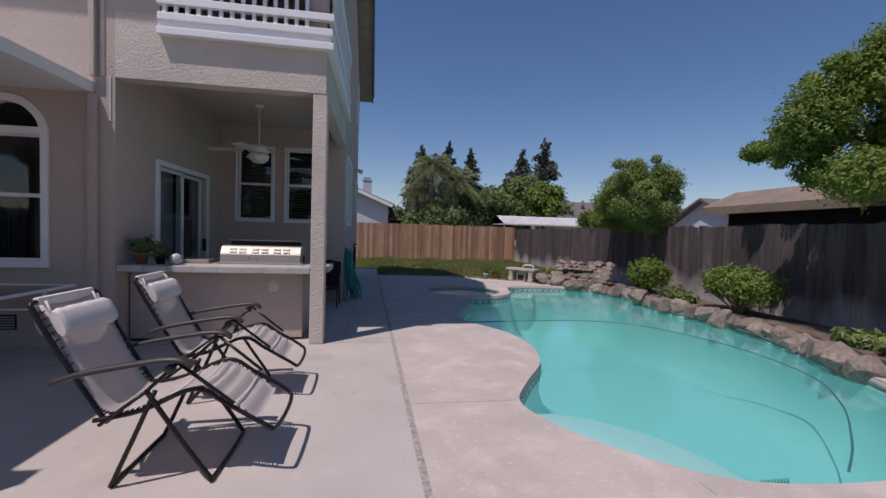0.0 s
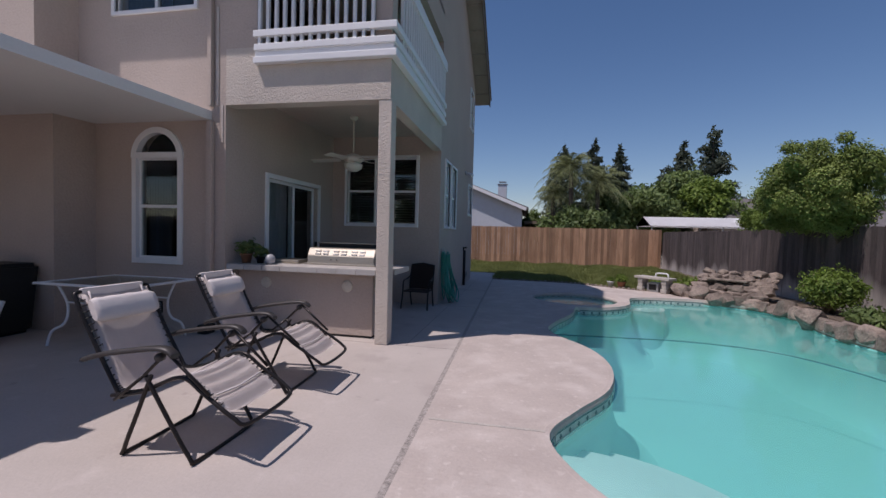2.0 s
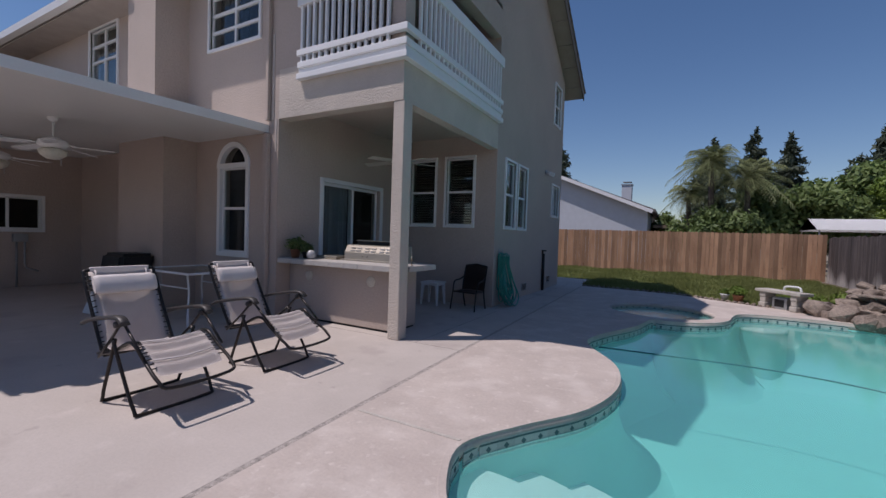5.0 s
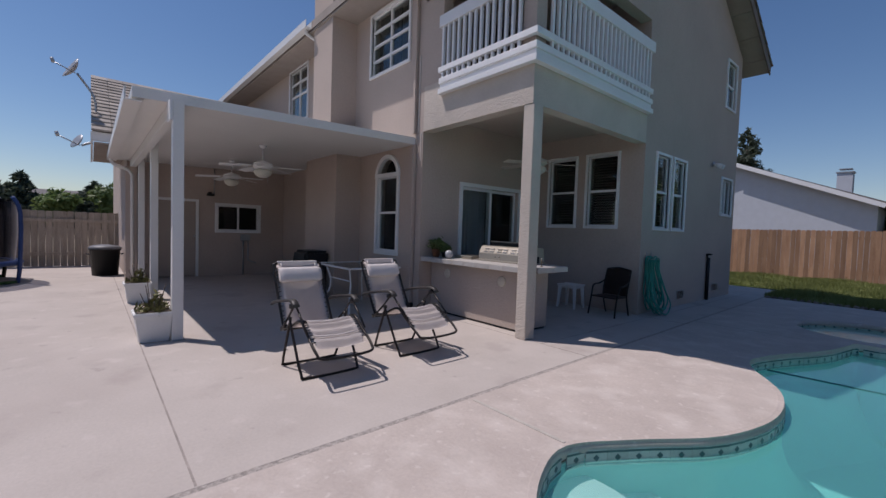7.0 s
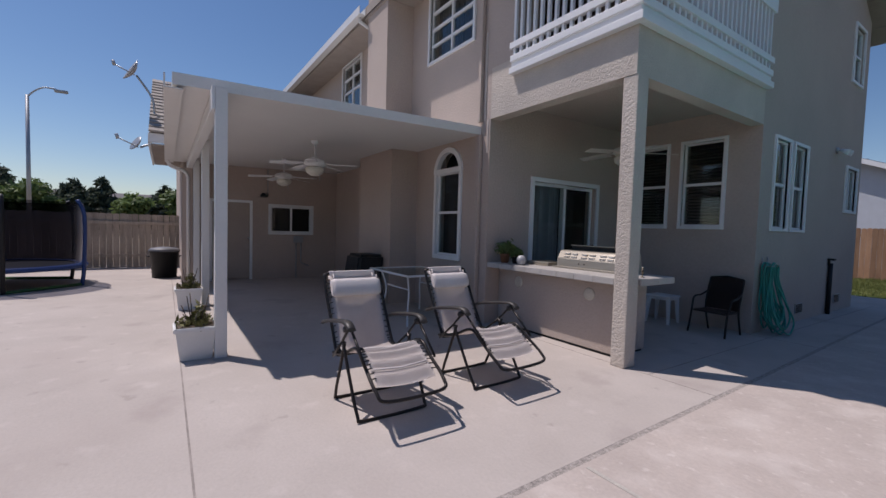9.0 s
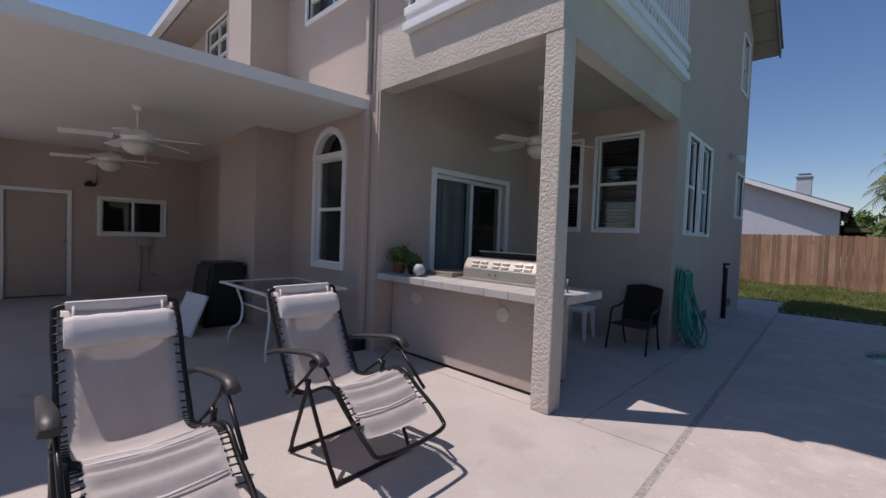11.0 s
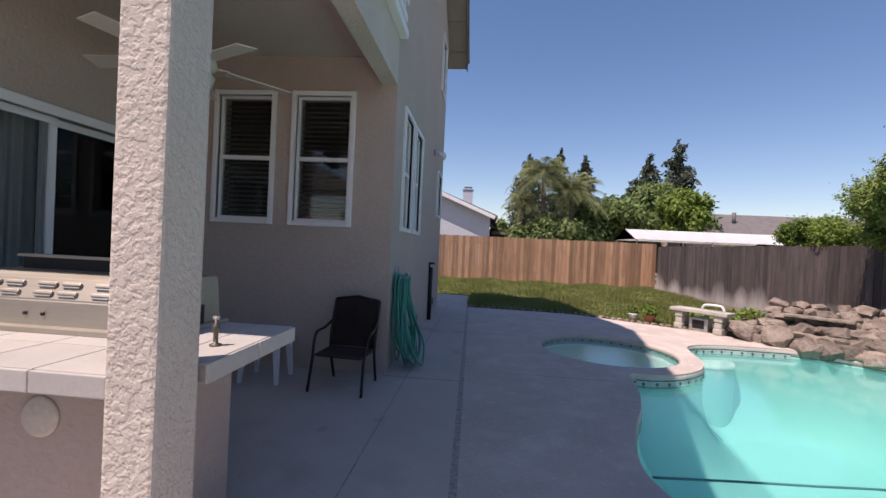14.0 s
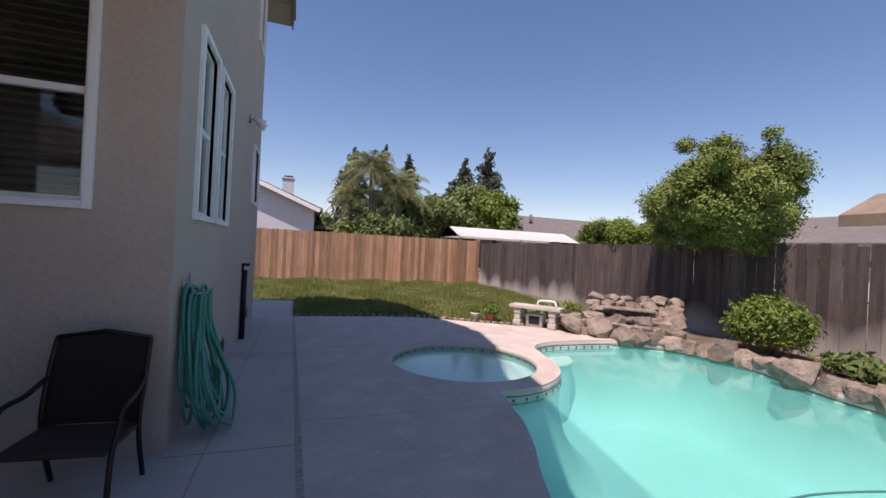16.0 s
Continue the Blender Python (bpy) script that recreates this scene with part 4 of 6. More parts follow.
def fan(x, y, z_top, drop, turn, label, white=TRIM):
    f = thing("ceiling_fan", label, "ceiling fan", (x, y, z_top), turn, "ceiling fans")
    bm = bmesh.new()
    lathe(bm, [(0.0, 0), (0.065, 0.0), (0.06, -0.03), (0.03, -0.06), (0.0, -0.06)], n=16)
    part("canopy", bm, white, f)
    bm = bmesh.new()
    sweep(bm, [(0, 0, -0.05), (0, 0, -drop)], 0.014)
    part("rod", bm, white, f)
    bm = bmesh.new()
    lathe(bm, [(0.0, -drop + 0.05), (0.05, -drop + 0.04), (0.15, -drop), (0.165, -drop - 0.06), (0.12, -drop - 0.10), (0.0, -drop - 0.10)], n=24)
    motor = part("motor", bm, white, f)
    bm = bmesh.new()
    lathe(bm, [(0.10, -drop - 0.10), (0.15, -drop - 0.13), (0.135, -drop - 0.19), (0.07, -drop - 0.24), (0.0, -drop - 0.25)], n=20)
    part("light_bowl", bm, mat("frosted_glass", (0.75, 0.72, 0.62), 0.4), motor, "frosted glass light bowl")
    for k in range(5):
        a = k * 72
        bm = bmesh.new()
        box(bm, 0.13, 0.24, -0.02, 0.02, -drop - 0.055, -drop - 0.045, pose(0, 0, 0, 0, 0, a))
        iron = part("blade_iron", bm, white, f)
        bm = bmesh.new()
        box(bm, 0.22, 0.68, -0.07, 0.07, -0.004, 0.004, pose(0, 0, -drop - 0.05, 10, 3, 0), bevel=0.003)
        bmesh.ops.rotate(bm, verts=bm.verts, cent=(0, 0, 0), matrix=pose(0, 0, 0, 0, 0, a).to_3x3())
        part("blade", bm, white, iron)
    for dx in (-0.04, 0.05):
        bm = bmesh.new()
        sweep(bm, [(dx, 0.08, -drop - 0.1), (dx, 0.08, -drop - 0.32)], 0.003, 5)
        part("pull_chain", bm, GALV, motor)


CREAM = mat("cream_fan_enamel", (0.62, 0.57, 0.49), 0.45, vary=0.05)
fan(-1.54, 6.68, CEIL, 0.63, 44, "cream ceiling fan with light hanging in the recess", CREAM)
fan(-4.73, 3.21, 2.70, 0.31, -22, "white ceiling fan with light under the patio cover")
fan(-7.04, 3.26, 2.70, 0.31, -22, "white ceiling fan with light under the patio cover")



# ---- outdoor kitchen ----
isl = thing("barbecue_island", "tan stucco barbecue island with a tiled counter", "barbecue island")
part("base", boxes((SX + 0.02, -0.64, 5.27, 5.86, 0.03, 0.835), bevel=0.006), STUCCO, isl)
part("plinth", boxes((SX + 0.03, -0.66, 5.285, 5.84, 0.0, 0.03)), BLACK, isl, "dark recessed plinth")
# solid black strip: shade of the narrow gap put in as colour
part("gap_shade", boxes((SX + 0.001, SX + 0.019, 5.30, 5.86, 0.0, 0.835)), BLACK, isl, "black strip standing in for shade in the wall gap")
part("counter_core", boxes((SX + 0.002, -0.526, 5.062, 5.885, 0.835, 0.886), (-0.526, -0.352, 5.232, 5.885, 0.835, 0.886)), GROUT, isl)
TOP = 0.898
COLS = [SX + 0.002 + k * 0.2546 for k in range(9)] + [-0.352]
for k, (xa, xb) in enumerate(zip(COLS, COLS[1:])):
    front = 5.062 if k < 8 else 5.232
    rows_ = [front + (5.885 - front) * r / (3 if k < 8 else 2) for r in range(4 if k < 8 else 3)]
    for ya, yb in zip(rows_, rows_[1:]):
        part("tile", boxes((xa + 0.002, xb - 0.002, ya + 0.002, yb - 0.002, 0.886, TOP), bevel=0.004), COUNTERTILE, isl)
    if k < 8:
        part("edge_tile", boxes((xa + 0.002, xb - 0.002, front - 0.012, front, 0.828, TOP - 0.002), bevel=0.004), COUNTERTILE, isl)
    else:
        for ya, yb in zip(rows_, rows_[1:]):
            part("edge_tile", boxes((xb, xb + 0.012, ya + 0.002, yb - 0.002, 0.828, TOP - 0.002), bevel=0.004), COUNTERTILE, isl)
for x in (-2.13, -0.98):
    pl = thing("round_cover_plate", "round white cover plate on the island front", "cover plate", (x, 5.27, 0.655), 0, "cover plates")
    bm = bmesh.new()
    lathe(bm, [(0.0, 0), (0.075, 0), (0.072, 0.008), (0.06, 0.012), (0.0, 0.013)], n=28, m=pose(0, 0, 0, 90, 0, 0))
    part("plate", bm, mat("old_white_plastic", (0.6, 0.55, 0.47), 0.5), pl)

grill = thing("built_in_grill", "stainless steel built-in gas grill with vented hood", "grill", (-1.185, 5.69, TOP))
bm = bmesh.new()
prof = [(-0.21, 0.0), (-0.20, 0.125), (-0.15, 0.215), (-0.11, 0.23), (0.14, 0.23), (0.17, 0.0)]
for x in (-0.475, 0.475):
    bm.faces.new([bm.verts.new((x, y, z)) for y, z in prof])
vs = list(bm.verts)
for k in range(6):
    bm.faces.new((vs[k], vs[(k + 1) % 6], vs[6 + (k + 1) % 6], vs[6 + k]))
bmesh.ops.bevel(bm, geom=list(bm.edges), offset=0.006, segments=2, affect="EDGES")
part("hood", bm, STEEL, grill)
part("back_rail", boxes((-0.42, 0.44, 0.02, 0.035, 0.23, 0.285)), BLACK, grill, "dark raised lid edge")
part("lid_edge", boxes((-0.43, 0.45, 0.0, 0.04, 0.285, 0.298)), STEEL, grill)
part("flange", boxes((-0.505, 0.505, -0.25, 0.19, 0.0, 0.022), bevel=0.004), STEEL, grill)
for k in range(6):
    for j in range(2):
        bm = bmesh.new()
        x = -0.33 + (k // 2) * 0.26 + (k % 2) * 0.11
        box(bm, x - 0.042, x + 0.042, -0.014, 0.006, -0.008, 0.006, pose(0, -0.183 + j * 0.019, 0.152 + j * 0.036, -29, 0, 0), bevel=0.003)
        part("louvre", bm, STEEL, grill)
        bm = bmesh.new()
        box(bm, x - 0.037, x + 0.037, -0.009, 0.006, -0.016, -0.009, pose(0, -0.183 + j * 0.019, 0.152 + j * 0.036, -29, 0, 0))
        part("slot", bm, GALV, grill)
for x in (-0.13, -0.05):
    bm = bmesh.new()
    lathe(bm, [(0, 0), (0.008, 0), (0.008, 0.006), (0, 0.008)], n=10, m=pose(x, -0.205, 0.07, 90, 0, 0))
    part("screw", bm, BLACK, grill)
part("side_latch", boxes((0.477, 0.495, -0.01, 0.02, 0.024, 0.11), bevel=0.004), BLACK, grill)

tray = thing("side_burner_cover", "flat closed steel side burner lid on the counter", "burner cover", (-1.97, 5.64, TOP))
part("lid", boxes((-0.20, 0.20, -0.2, 0.2, 0.008, 0.05), bevel=0.014), STEEL, tray)
part("flange", boxes((-0.22, 0.22, -0.22, 0.22, 0.0, 0.010)), STEEL, tray)
fc = thing("gas_valve", "small brass gas valve standing on the counter", "valve", (-0.46, 5.45, TOP))
bm = bmesh.new()
lathe(bm, [(0, 0), (0.022, 0), (0.022, 0.006), (0.009, 0.01), (0.009, 0.055), (0.014, 0.057), (0.014, 0.08), (0.007, 0.085), (0.007, 0.115), (0, 0.115)], n=14)
part("stem", bm, mat("dull_brass", (0.16, 0.14, 0.11), 0.5, 0.7), fc)
bm = bmesh.new()
sweep(bm, [(-0.012, 0, 0.108), (0.012, 0, 0.108)], 0.007)
part("knob", bm, GALV, fc)


def leaves(name, centres, count, size, material, parent=None, seed=1, stretch=1.0, up=0.0, flat=1.0):
    """Many small folded leaves on the shells of several blobs (x, y, z, rx, ry, rz)."""
    rng = np.random.RandomState(seed)
    c = np.array(centres, float)
    wgt = (c[:, 3] * c[:, 4] + c[:, 4] * c[:, 5] + c[:, 3] * c[:, 5])
    idx = rng.choice(len(c), count, p=wgt / wgt.sum())
    d = rng.normal(size=(count, 3))
    d /= np.linalg.norm(d, axis=1)[:, None]
    rad = 1 - np.abs(rng.normal(0, 0.26, count)) + 0.12 * rng.normal(size=count)
    rad = np.clip(rad, 0.15, 1.3) * (1 + 0.22 * np.sin(9 * d[:, 0] + 6 * d[:, 2] + idx) * np.sin(8 * d[:, 1] - 5 * d[:, 2] + 2 * idx))
    p = c[idx, :3] + d * c[idx, 3:] * rad[:, None]
    nrm = d + rng.normal(0, 0.75, (count, 3)) + np.array([0, 0, up])
    nrm /= np.linalg.norm(nrm, axis=1)[:, None]
    a = np.cross(nrm, rng.normal(size=(count, 3)))
    a /= np.linalg.norm(a, axis=1)[:, None]
    b = np.cross(nrm, a)
    s = size * rng.uniform(0.6, 1.35, count)[:, None]
    v = np.empty((count, 5, 3))
    v[:, 0] = p - a * s * stretch
    v[:, 1] = p + b * s * 0.42 - nrm * s * 0.12
    v[:, 2] = p + a * s * stretch - nrm * s * 0.25
    v[:, 3] = p - b * s * 0.42 - nrm * s * 0.12
    v[:, 4] = p
    k = np.arange(count)[:, None] * 5
    f = np.concatenate([k + np.array([[0, 1, 2]]), k + np.array([[0, 2, 3]])])
    ob = raw(name, v.reshape(-1, 3).tolist(), f.tolist(), material)
    if parent:
        ob.parent = parent
    return ob


def pot_plant(name, label, x, y, z, r, h, potmat, seed, square=False):
    p = thing(name, label, "potted plant", (x, y, z))
    bm = bmesh.new()
    if square:
        v = box(bm, -r, r, -r, r, 0, h)
        for q in v:
            if q.co.z < 0.01:
                q.co.x *= 0.78
                q.co.y *= 0.78
        box(bm, -r * 1.08, r * 1.08, -r * 1.08, r * 1.08, h - 0.045, h)
        bmesh.ops.bevel(bm, geom=list(bm.edges), offset=0.008, segments=2, affect="EDGES")
    else:
        lathe(bm, [(0, 0), (r * 0.7, 0), (r * 0.95, h * 0.85), (r * 1.05, h * 0.85), (r * 1.05, h), (r * 0.9, h), (r * 0.85, h * 0.9), (0, h * 0.9)], n=20)
    part("pot", bm, potmat, p)
    bm = boxes((-r * 0.88, r * 0.88, -r * 0.88, r * 0.88, h * 0.90, h + 0.004)) if square else boxes((-r * 0.6, r * 0.6, -r * 0.6, r * 0.6, h * 0.88, h * 0.93))
    part("soil", bm, SOIL, p)
    return p, h


p, h = pot_plant("counter_plant", "leafy plant in a terracotta pot on the counter", -2.42, 5.26, TOP, 0.075, 0.13, TERRA, 3)
leaves("foliage", [(0, 0, h + 0.07, 0.12, 0.12, 0.10), (0.05, 0.02, h + 0.12, 0.06, 0.07, 0.08)], 240, 0.03, LEAFB, p, 3, 1.3)
p, h = pot_plant("counter_plant", "small dark plant pot on the counter", -2.24, 5.30, TOP, 0.06, 0.09, BLACK, 4)
leaves("foliage", [(0, 0, h + 0.06, 0.09, 0.09, 0.08)], 160, 0.03, LEAFB, p, 4, 1.5)
ball = thing("white_globe", "white glass globe on the counter", "globe", (-2.03, 5.20, TOP))
bm = bmesh.new()
lathe(bm, [(0.0, 0.0), (0.03, 0.0), (0.055, 0.025), (0.068, 0.065), (0.055, 0.105), (0.03, 0.128), (0.0, 0.134)], n=24)
part("globe", bm, mat("white_glazed", (0.42, 0.42, 0.43), 0.25, vary=0.02), ball)


# ---- loungers ----
def lounger(x, y, turn, label):
    L = thing("zero_gravity_lounger", label, "lounge chair", (x, y, 0), turn, "loungers on the patio")
    W = 0.248
    head, low, knee, foot = (-0.55, 0.945), (-0.24, 0.34), (0.20, 0.495), (0.60, 0.255)
    # outer tubes: back frame, and seat-leg frame
    bm = bmesh.new()
    sweep(bm, smooth_line([(low[0] + 0.02, -W, low[1]), (-0.40, -W, 0.64), (head[0] + 0.02, -W, head[1] - 0.06), (head[0] - 0.01, -W + 0.05, head[1]), (head[0] - 0.01, W - 0.05, head[1]), (head[0] + 0.02, W, head[1] - 0.06), (-0.40, W, 0.64), (low[0] + 0.02, W, low[1])], 5), 0.0125, 8)
    part("back_frame", bm, TUBE, L, "dark bronze steel tube frame")
    bm = bmesh.new()
    sweep(bm, smooth_line([(low[0] - 0.03, -W - 0.01, low[1] + 0.01), (-0.05, -W - 0.01, 0.395), (knee[0], -W - 0.01, knee[1] + 0.005), (0.36, -W - 0.01, 0.415), (foot[0] - 0.06, -W - 0.01, foot[1] + 0.05), (foot[0], -W + 0.05, foot[1]), (foot[0], W - 0.05, foot[1]), (foot[0] - 0.06, W + 0.01, foot[1] + 0.05), (0.36, W + 0.01, 0.415), (knee[0], W + 0.01, knee[1] + 0.005), (-0.05, W + 0.01, 0.40), (low[0] - 0.03, W + 0.01, low[1] + 0.01)], 5), 0.0125, 8)
    part("seat_frame", bm, TUBE, L)
    # inverted V legs as two U bars
    for x0, x1 in ((0.02, -0.17), (-0.02, 0.27)):
        bm = bmesh.new()
        pts = [(x0, -W - 0.025, 0.50), (x0 + (x1 - x0) * 0.5, -W - 0.025, 0.27), (x1, -W - 0.02, 0.05), (x1 + (0.02 if x1 > 0 else -0.02), -W + 0.03, 0.0125), (x1 + (0.02 if x1 > 0 else -0.02), W - 0.03, 0.0125), (x1, W + 0.02, 0.05), (x0 + (x1 - x0) * 0.5, W + 0.025, 0.27), (x0, W + 0.025, 0.50)]
        sweep(bm, smooth_line(pts, 4), 0.0125, 8)
        part("leg", bm, TUBE, L)
    for s in (-1, 1):
        bm = bmesh.new()
        sweep(bm, [(-0.02, s * (W + 0.03), 0.50), (0.13, s * (W + 0.03), 0.645)], 0.010)
        sweep(bm, [(0.13, s * (W + 0.03), 0.645), (knee[0] + 0.20, s * (W + 0.022), 0.42)], 0.010)
        sweep(bm, [(-0.24, s * (W + 0.02), 0.33), (-0.02, s * (W + 0.03), 0.50)], 0.010)
        part("arm_link", bm, TUBE, L)
        bm = bmesh.new()
        line = smooth_line([(-0.44, 0, 0.56), (-0.30, 0, 0.605), (-0.08, 0, 0.645), (0.08, 0, 0.668), (0.16, 0, 0.662), (0.20, 0, 0.635)], 4)
        prev = None
        for i, q in enumerate(line):
            f = i / (len(line) - 1)
            hw = 0.018 + 0.016 * min(1, f * 1.6)
            cur = [bm.verts.new((q.x, s * (W + 0.045) + a * hw, q.z + b)) for a, b in ((-1, -0.008), (-0.7, 0.012), (0.7, 0.012), (1, -0.008), (0, -0.018))]
            if prev:
                for k in range(5):
                    fc_ = bm.faces.new((prev[k], prev[(k + 1) % 5], cur[(k + 1) % 5], cur[k]))
                    fc_.smooth = True
            else:
                bm.faces.new(cur[::-1])
            prev = cur
        bm.faces.new(prev)
        rest = part("armrest", bm, ARMPLASTIC, L, "dark moulded plastic armrest")
        bm = bmesh.new()
        lathe(bm, [(0, -0.02), (0.022, -0.02), (0.026, 0.0), (0.022, 0.02), (0, 0.02)], n=12, m=pose(0.10, s * (W + 0.045), 0.618, 90, 0, 0))
        part("lock_knob", bm, ARMPLASTIC, rest)
    bm = bmesh.new()
    sweep(bm, [(-0.22, -W, 0.335), (-0.22, W, 0.335)], 0.009)
    part("cross_bar", bm, TUBE, L)
    # sling, in one run from head to foot, laced at the sides
    path_ = smooth_line([(-0.535, 0, 0.93), (-0.47, 0, 0.80), (-0.385, 0, 0.62), (-0.29, 0, 0.43), (-0.225, 0, 0.372), (-0.12, 0, 0.378), (0.0, 0, 0.42), (0.11, 0, 0.465), (0.20, 0, 0.492), (0.26, 0, 0.478), (0.37, 0, 0.405), (0.50, 0, 0.312)], 8)
    bm = bmesh.new()
    prev = None
    for i, q in enumerate(path_):
        f = i / (len(path_) - 1)
        hw = W - 0.024
        wav = 0.009 * math.sin(i * 1.15) if f > 0.62 else 0.0
        cur = []
        for j in range(9):
            u = -1 + j / 4
            cur.append(bm.verts.new((q.x, u * hw, q.z - 0.018 * (1 - u * u) + wav)))
        if prev:
            for k in range(8):
                fc_ = bm.faces.new((prev[k], prev[k + 1], cur[k + 1], cur[k]))
                fc_.smooth = True
        prev = cur
    r = bmesh.ops.solidify(bm, geom=list(bm.faces), thickness=0.006)
    sling = part("sling", bm, SLING, L, "grey woven sling fabric")
    for f in (0.60, 0.76, 0.93):
        bm = bmesh.new()
        q = path_[int(f * (len(path_) - 1))]
        sweep(bm, [(q.x, -W + 0.04, q.z + 0.004), (q.x, 0, q.z - 0.013), (q.x, W - 0.04, q.z + 0.004)], 0.006, 6)
        part("seam", bm, SLING, sling)
    for s in (-1, 1):
        bm = bmesh.new()
        for k in range(46):
            i = 3 + k * (len(path_) - 8) / 45
            q0 = path_[int(i)].lerp(path_[min(int(i) + 1, len(path_) - 1)], i % 1)
            i2 = i + 0.55
            q1 = path_[int(i2)].lerp(path_[min(int(i2) + 1, len(path_) - 1)], i2 % 1)
            dz = 0.012
            sweep(bm, [(q0.x, s * (W - 0.034), q0.z + 0.006), (q1.x, s * (W + 0.006), q1.z + dz)], 0.0045, 5)
        tagged(part("lacing", bm, BLACK, sling, "black elastic lacing"), kind="stuff")
    bm = bmesh.new()
    prof_ = []
    for k in range(12):
        a = 2 * math.pi * k / 12
        prof_.append((0.026 * math.cos(a), 0.078 * math.copysign(abs(math.sin(a)) ** 0.7, math.sin(a))))
    prev = None
    for j in range(11):
        u = -1 + j / 5
        sc = (0.86 if j in (0, 10) else 1.0) + 0.03 * math.sin(j * 2.3)
        cur = [bm.verts.new((-0.455 + a * sc + 0.0, u * (W - 0.03) * (1.0 if j in (0, 10) else 1.02), 0.835 + b * sc)) for a, b in prof_]
        if prev:
            for k in range(12):
                fc_ = bm.faces.new((prev[k], prev[(k + 1) % 12], cur[(k + 1) % 12], cur[k]))
                fc_.smooth = True
        else:
            bm.faces.new(cur[::-1])
        prev = cur
    bm.faces.new(prev)
    bmesh.ops.rotate(bm, verts=bm.verts, cent=(-0.455, 0, 0.835), matrix=pose(0, 0, 0, 0, -24, 0).to_3x3())
    pillow = part("headrest", bm, SLING, L, "padded grey headrest pillow")
    for s in (-1, 1):
        bm = bmesh.new()
        sweep(bm, [(-0.50, s * (W - 0.07), 0.86), (-0.535, s * (W - 0.07), 0.945)], 0.006, 6)
        part("strap", bm, SLING, pillow)
    part("top_fold", boxes((-0.575, -0.545, -W + 0.04, W - 0.04, 0.90, 0.965), bevel=0.01), SLING, L, "fabric fold over the top bar")
    return L


lounger(-0.88, 2.58, 0, "reclining patio lounger with grey sling and dark frame")
lounger(-0.965, 3.64, 2, "reclining patio lounger beside another with grey sling")

# ---- recess furniture ----
st = thing("side_table", "low white plastic side table", "side table", (-1.42, 7.68, 0), 2)
part("top", boxes((-0.22, 0.22, -0.2, 0.2, 0.40, 0.43), bevel=0.012), WHITEPLASTIC, st)
part("apron", boxes((-0.19, 0.19, -0.17, 0.17, 0.365, 0.40)), WHITEPLASTIC, st)
for sx in (-1, 1):
    for sy in (-1, 1):
        bm = bmesh.new()
        v = box(bm, -0.03, 0.03, -0.03, 0.03, 0, 0.40)
        for q in v:
            if q.co.z < 0.1:
                q.co.x = q.co.x * 0.6 + sx * 0.03
                q.co.y = q.co.y * 0.6 + sy * 0.03
        bmesh.ops.translate(bm, verts=bm.verts, vec=(sx * 0.17, sy * 0.15, 0))
        part("leg", bm, WHITEPLASTIC, st)

ch = thing("patio_chair", "dark brown metal patio chair with woven back", "chair", (-0.645, 7.63, 0), -5)
st.scale = (0.86, 0.86, 1.0)
ch.scale = (0.95, 1.0, 0.92)
bm = bmesh.new()
prev = None
for i in range(9):
    f = i / 8
    y, z = (0.14 + 0.10 * f, 0.36 + 0.47 * f)
    hw = 0.235 - 0.02 * abs(f - 0.5)
    arch_z = 0.035 if i == 8 else 0
    cur = [bm.verts.new((u * hw, y + 0.02 * (1 - u * u), z + arch_z * (1 - u * u))) for u in (-1, -0.5, 0, 0.5, 1)]
    if prev:
        for k in range(4):
            bm.faces.new((prev[k], prev[k + 1], cur[k + 1], cur[k]))
    prev = cur
bmesh.ops.solidify(bm, geom=list(bm.faces), thickness=0.012)
part("backrest", bm, WICKER, ch)
part("seat", boxes((-0.23, 0.23, -0.18, 0.17, 0.325, 0.355), bevel=0.015), WICKER, ch)
for s in (-1, 1):
    bm = bmesh.new()
    sweep(bm, smooth_line([(s * 0.225, 0.24, 0.0), (s * 0.23, 0.15, 0.34), (s * 0.235, 0.19, 0.60), (s * 0.23, 0.25, 0.83)], 5), 0.014)
    part("leg", bm, TUBE, ch)
    bm = bmesh.new()
    sweep(bm, smooth_line([(s * 0.26, -0.22, 0.0), (s * 0.25, -0.17, 0.30), (s * 0.26, -0.13, 0.46), (s * 0.26, -0.10, 0.53), (s * 0.26, -0.04, 0.55), (s * 0.25, 0.06, 0.56), (s * 0.235, 0.20, 0.62)], 5), 0.014)
    part("leg", bm, TUBE, ch)
bm = bmesh.new()
sweep(bm, [(-0.23, 0.247, 0.83), (0, 0.262, 0.865), (0.23, 0.247, 0.83)], 0.014)
part("top_rail", bm, TUBE, ch)

